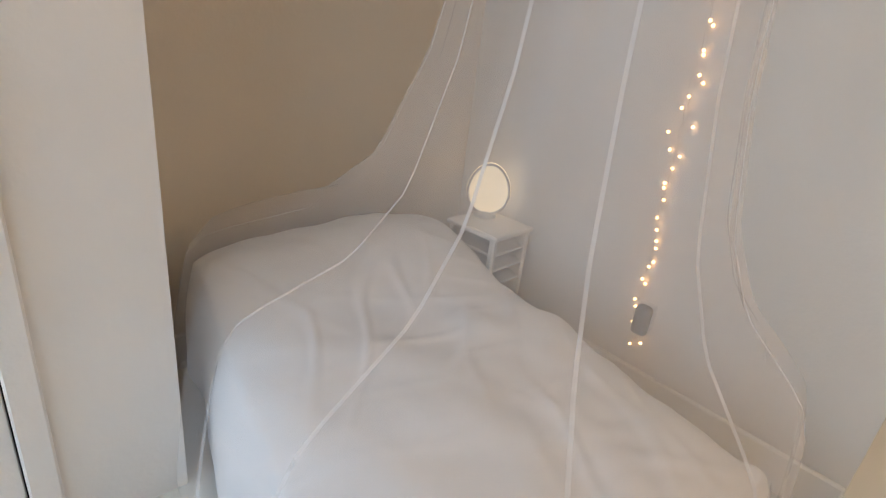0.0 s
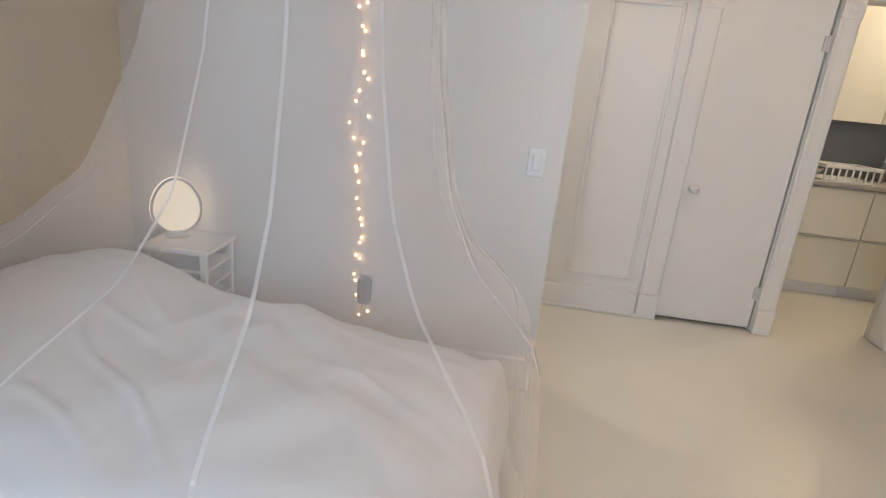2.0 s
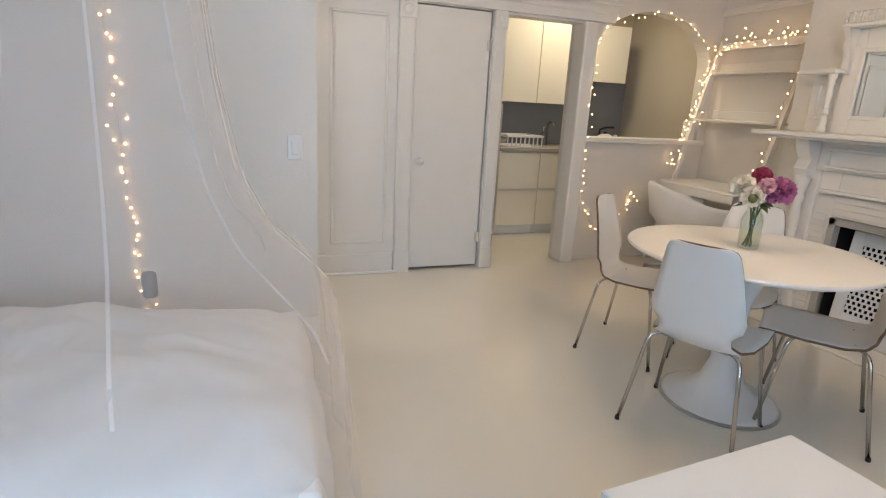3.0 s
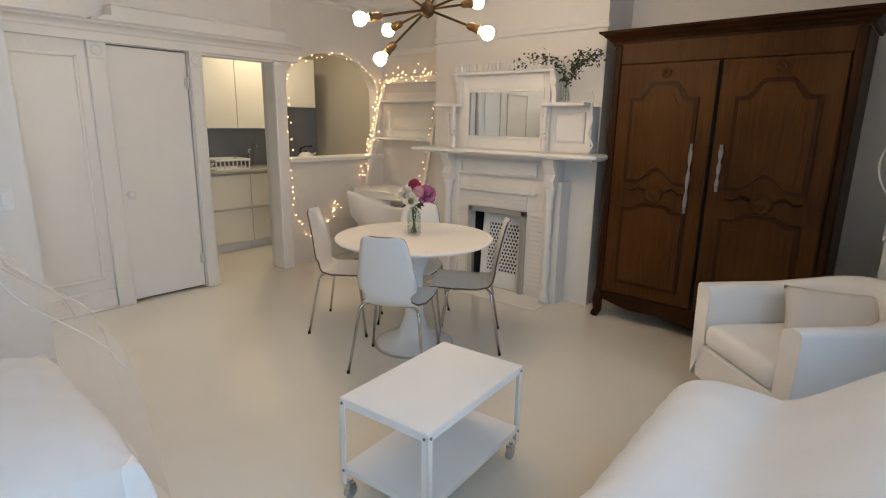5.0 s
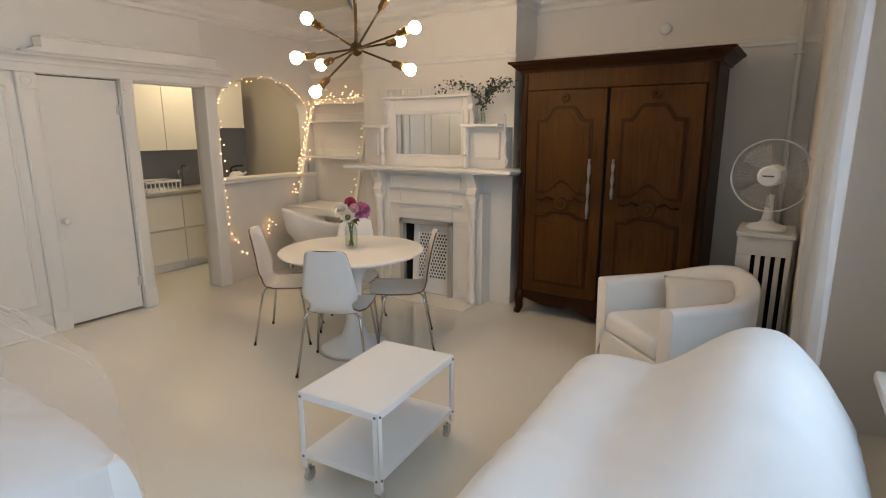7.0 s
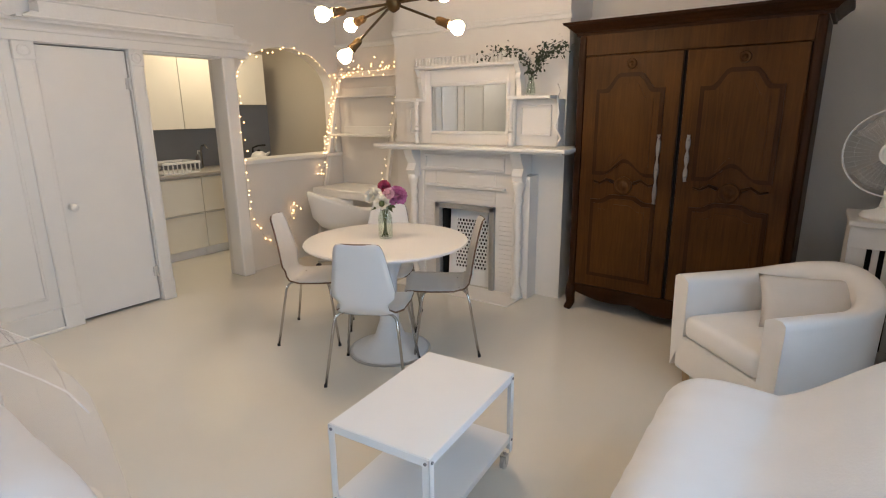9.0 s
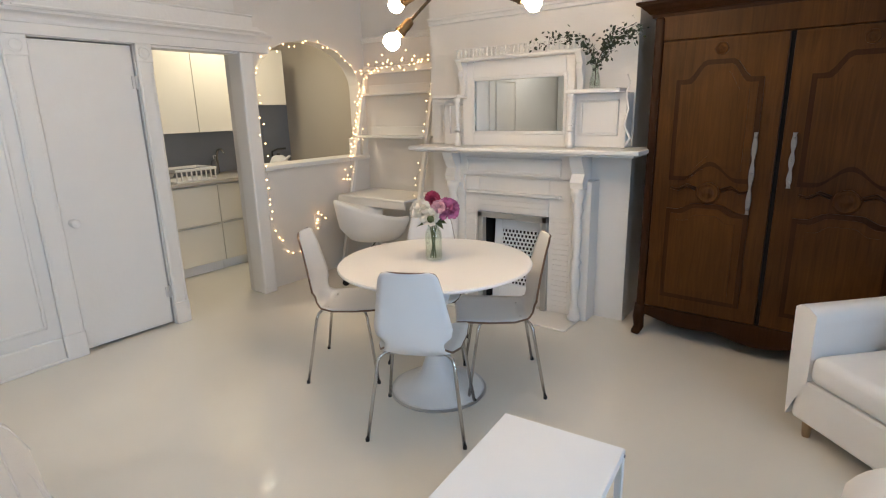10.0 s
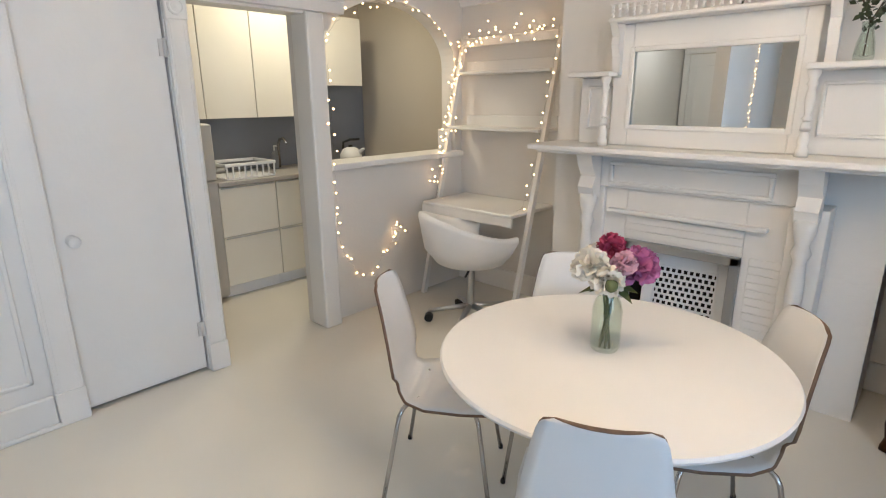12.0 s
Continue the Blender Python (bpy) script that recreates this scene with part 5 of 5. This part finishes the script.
for i in range(41):
    a = math.radians(-215 + 250 * i / 40)
    k = 0.5 - 0.5 * math.cos(2 * math.pi * i / 40)
    h = 0.62 + 0.14 * k
    ca, sa = math.cos(a), math.sin(a)
    rows.append([(r * ca, r * sa, z) for r, z in ((0.10, 0.40), (0.22, 0.43), (0.29, 0.52), (0.325, h - 0.03), (0.32, h), (0.295, h), (0.275, h - 0.03), (0.25, 0.55), (0.19, 0.50), (0.0, 0.50))])
sheet(b, rows)
part("tub", b, LINEN, dc, smooth=True)
part("seat", lathe(B(), [(0.0, 0.41), (0.20, 0.42), (0.25, 0.47), (0.24, 0.51), (0.20, 0.525), (0.0, 0.53)], 32), LINEN, dc, smooth=True)
cl2 = B()
tube(cl2, [(0, 0, 0.10), (0, 0, 0.41)], 0.024, 14)
part("column", cl2, STEEL, dc)
lv = B()
tube(lv, [(0, 0, 0.38), (0.14, -0.1, 0.37)], 0.007, 6)
part("lever", lv, BLACK, dc)
for i in range(5):
    a = 2 * math.pi * i / 5 + 0.5
    sp = B()
    tube(sp, [(0.02 * math.cos(a), 0.02 * math.sin(a), 0.115), (0.27 * math.cos(a), 0.27 * math.sin(a), 0.075)], 0.020, 8, 0.013)
    spk = part("spoke", sp, STEEL, dc, smooth=True)
    wl = B()
    c = Vector((0.27 * math.cos(a), 0.27 * math.sin(a), 0.028))
    sd = Vector((-math.sin(a), math.cos(a), 0)) * 0.022
    tube(wl, [c - sd, c + sd], 0.028, 14)
    part("castor", wl, BLACK, spk, "black castor")

# ---- kitchen ----
def base_unit(y0, y1):
    u = thing("base_cabinet", "white gloss kitchen base cabinet with two drawers", "cabinet", pose(0.2, 0, 0), group="kitchen base cabinets")
    part("carcass", bx(B(), -1.80, y0 + 0.002, 0.10, -1.222, y1 - 0.002, 0.88), GLOSSW, u)
    part("plinth", bx(B(), -1.80, y0 + 0.002, 0.0, -1.27, y1 - 0.002, 0.10), METALW, u)
    for z0, z1 in ((0.105, 0.49), (0.497, 0.875)):
        dr = part("drawer", bx(B(), -1.22, y0 + 0.003, z0, -1.20, y1 - 0.003, z1, 0.002), GLOSSW, u)
        part("handle", bx(B(), -1.20, y0 + 0.02, z1 - 0.012, -1.186, y1 - 0.02, z1 - 0.004), STEEL, dr, "slim steel edge pull")


for y0, y1 in ((1.21, 1.68), (1.68, 2.15), (2.15, 2.62), (2.62, 3.08)):
    base_unit(y0, y1)
one("worktop", bx(B(), -1.61, 1.21, 0.88, -0.98, 3.083, 0.915, 0.004), COUNTER, "grey laminate kitchen worktop", "worktop")
one("splashback", bx(B(), -1.618, 1.21, 0.915, -1.605, 3.083, 1.66), SPLASH, "grey glass splashback panel", "splashback")
for y0, y1, z0 in ((0.87, 1.288, 1.375), (1.288, 1.704, 1.375), (1.704, 2.12, 1.375), (2.12, 2.34, 1.375), (2.34, 2.79, 1.63)):
    u = thing("wall_cabinet", "white gloss kitchen wall cabinet", "cabinet", pose(0.2, 0, 0), group="kitchen wall cabinets")
    part("carcass", bx(B(), -1.80, y0 + 0.002, z0, -1.452, y1 - 0.002, 2.20), GLOSSW, u)
    part("door", bx(B(), -1.45, y0 + 0.003, z0 - 0.01, -1.43, y1 - 0.003, 2.20, 0.002), GLOSSW, u)
fg = thing("refrigerator", "grey steel fridge freezer beside the cabinets", "refrigerator", pose(0.2, -0.225, 0))
part("body", bx(B(), -1.80, 0.86, 0.02, -1.22, 1.43, 1.34, 0.006), FRIDGE, fg)
part("door", bx(B(), -1.215, 0.865, 0.05, -1.17, 1.425, 0.93, 0.008, 2), FRIDGE, fg)
part("freezer_door", bx(B(), -1.215, 0.865, 0.94, -1.17, 1.425, 1.335, 0.008, 2), FRIDGE, fg)
rk = thing("dish_rack", "white plastic dish rack on the worktop", "dish rack", pose(-1.20, 1.50, 0.915))
b = B()
bx(b, -0.17, -0.20, 0.0, 0.17, 0.20, 0.015, 0.004)
bx(b, -0.18, -0.21, 0.10, 0.18, -0.198, 0.125, 0.004)
bx(b, -0.18, 0.198, 0.10, 0.18, 0.21, 0.125, 0.004)
bx(b, 0.168, -0.21, 0.10, 0.18, 0.21, 0.125, 0.004)
bx(b, -0.18, -0.21, 0.10, -0.168, 0.21, 0.125, 0.004)
part("basket", b, PLASTICW, rk)
for i in range(9):
    y = -0.195 + 0.39 * i / 8
    part("slat", bx(B(), 0.168, y - 0.006, 0.012, 0.176, y + 0.006, 0.11), PLASTICW, rk)
bw = B()
lathe(bw, [(0.02, 0.0), (0.05, 0.02), (0.075, 0.06), (0.072, 0.06), (0.045, 0.022), (0, 0.008)], 24)
one("bowl", bw, FRIDGE, "pale grey bowl behind the dish rack", "bowl", pose(-1.44, 1.42, 0.915), smooth=True)
sp = thing("soap_bottle", "clear pump soap bottle by the sink", "bottle", pose(-1.42, 1.93, 0.915))
part("body", lathe(B(), [(0.03, 0), (0.032, 0.01), (0.032, 0.12), (0.015, 0.15), (0.012, 0.16)], 18), GREYPL, sp, smooth=True)
pm = B()
tube(pm, [(0, 0, 0.16), (0, 0, 0.20), (0.04, 0, 0.20)], 0.006, 8)
part("pump", pm, PLASTICW, sp)
fc = thing("kitchen_tap", "slim chrome kitchen tap behind the sink", "tap", pose(-1.50, 2.02, 0.915))
b = B()
tube(b, [(0, 0, 0), (0, 0, 0.20), (0.03, 0, 0.25), (0.09, 0, 0.26), (0.14, 0, 0.22)], 0.011, 10)
part("spout", b, CHROME, fc, smooth=True)
hobo = thing("hob", "black gas hob on the worktop", "hob", pose(-1.26, 2.62, 0.915))
part("plate", bx(B(), -0.24, -0.26, 0, 0.24, 0.26, 0.012, 0.004), BLACK, hobo)
for x in (-0.11, 0.11):
    for y in (-0.13, 0.13):
        g = B()
        bx(g, x - 0.09, y - 0.006, 0.012, x + 0.09, y + 0.006, 0.035)
        bx(g, x - 0.006, y - 0.09, 0.012, x + 0.006, y + 0.09, 0.035)
        part("grate", g, BLACK, hobo)
kt = thing("kettle", "white enamel stove kettle with a black handle", "kettle", pose(-1.16, 2.56, 0.95, 0, 0, 30))
part("body", lathe(B(), [(0.085, 0), (0.10, 0.015), (0.098, 0.06), (0.075, 0.105), (0.04, 0.125), (0, 0.13)], 28), PLASTICW, kt, smooth=True)
b = B()
tube(b, [(-0.075, 0, 0.10), (-0.07, 0, 0.17), (0, 0, 0.195), (0.09, 0, 0.20)], 0.011, 8)
part("handle", b, BLACK, kt, smooth=True)
b = B()
tube(b, [(0.07, 0, 0.07), (0.12, 0, 0.11), (0.135, 0, 0.115)], 0.018, 10, 0.010)
part("spout", b, PLASTICW, kt, smooth=True)
lk = B()
lathe(lk, [(0.0, 0.125), (0.02, 0.128), (0.02, 0.145), (0, 0.15)], 12)
part("lid_knob", lk, BLACK, kt)

# book-like white box on the sill of the hatch
one("white_box", bx(B(), -0.05, -0.03, 0, 0.05, 0.03, 0.17, 0.004), PLASTICW, "small white box standing on the sill", "box", pose(-0.10, 2.70, SILL + 0.012))

# sheer curtains at the windows
for y0, y1 in ((0.68, 1.42), (-1.40, -1.10)):
    cu = thing("curtain", "sheer white curtain gathered beside the window", "curtain", pose(0, 0, 0), group="curtains")
    cx = 4.99 if y0 > 0 else 5.19
    b, rows = B(), []
    for k in range(25):
        z = 0.06 + 2.52 * k / 24
        rows.append([(cx + 0.028 * math.sin(2 * math.pi * (y1 - y0) * 11 * i / 80 + 0.4 * math.sin(3 * z)), y0 + (y1 - y0) * i / 80, z) for i in range(81)])
    sheet(b, rows)
    part("cloth", b, CURTAIN, cu, smooth=True)
    rod = B()
    tube(rod, [(cx, y0 - 0.1, 2.60), (cx, y1 + 0.02, 2.60)], 0.009, 8)
    part("rod", rod, METALW, cu)
    bk = B()
    bx(bk, cx - 0.005, y0 - 0.09, 2.59, 5.42, y0 - 0.07, 2.61)
    part("bracket", bk, METALW, cu)

# riser pipe and small round covers in the window corner
pp = thing("riser_pipe", "thin white painted heating pipe in the corner", "pipe", pose(4.80, 2.82, 0))
b = B()
tube(b, [(0, 0, 0.0), (0, 0, CEILING)], 0.017, 12)
part("pipe", b, TRIM, pp, smooth=True)
for z in (0.02, 2.10):
    part("collar", lathe(B(), [(0.018, 0), (0.036, 0.0), (0.036, 0.008), (0.018, 0.016)], 16, (0, 0, z)), TRIM, pp)
b = B()
lathe(b, [(0.045, 0), (0.045, 0.012), (0.034, 0.026), (0.0, 0.03)], 24)
one("ceiling_sensor", b, PLASTICW, "small round white sensor on the wall above the wardrobe", "sensor", pose(3.88, 2.879, 2.36, 90, 0, 0), smooth=True)
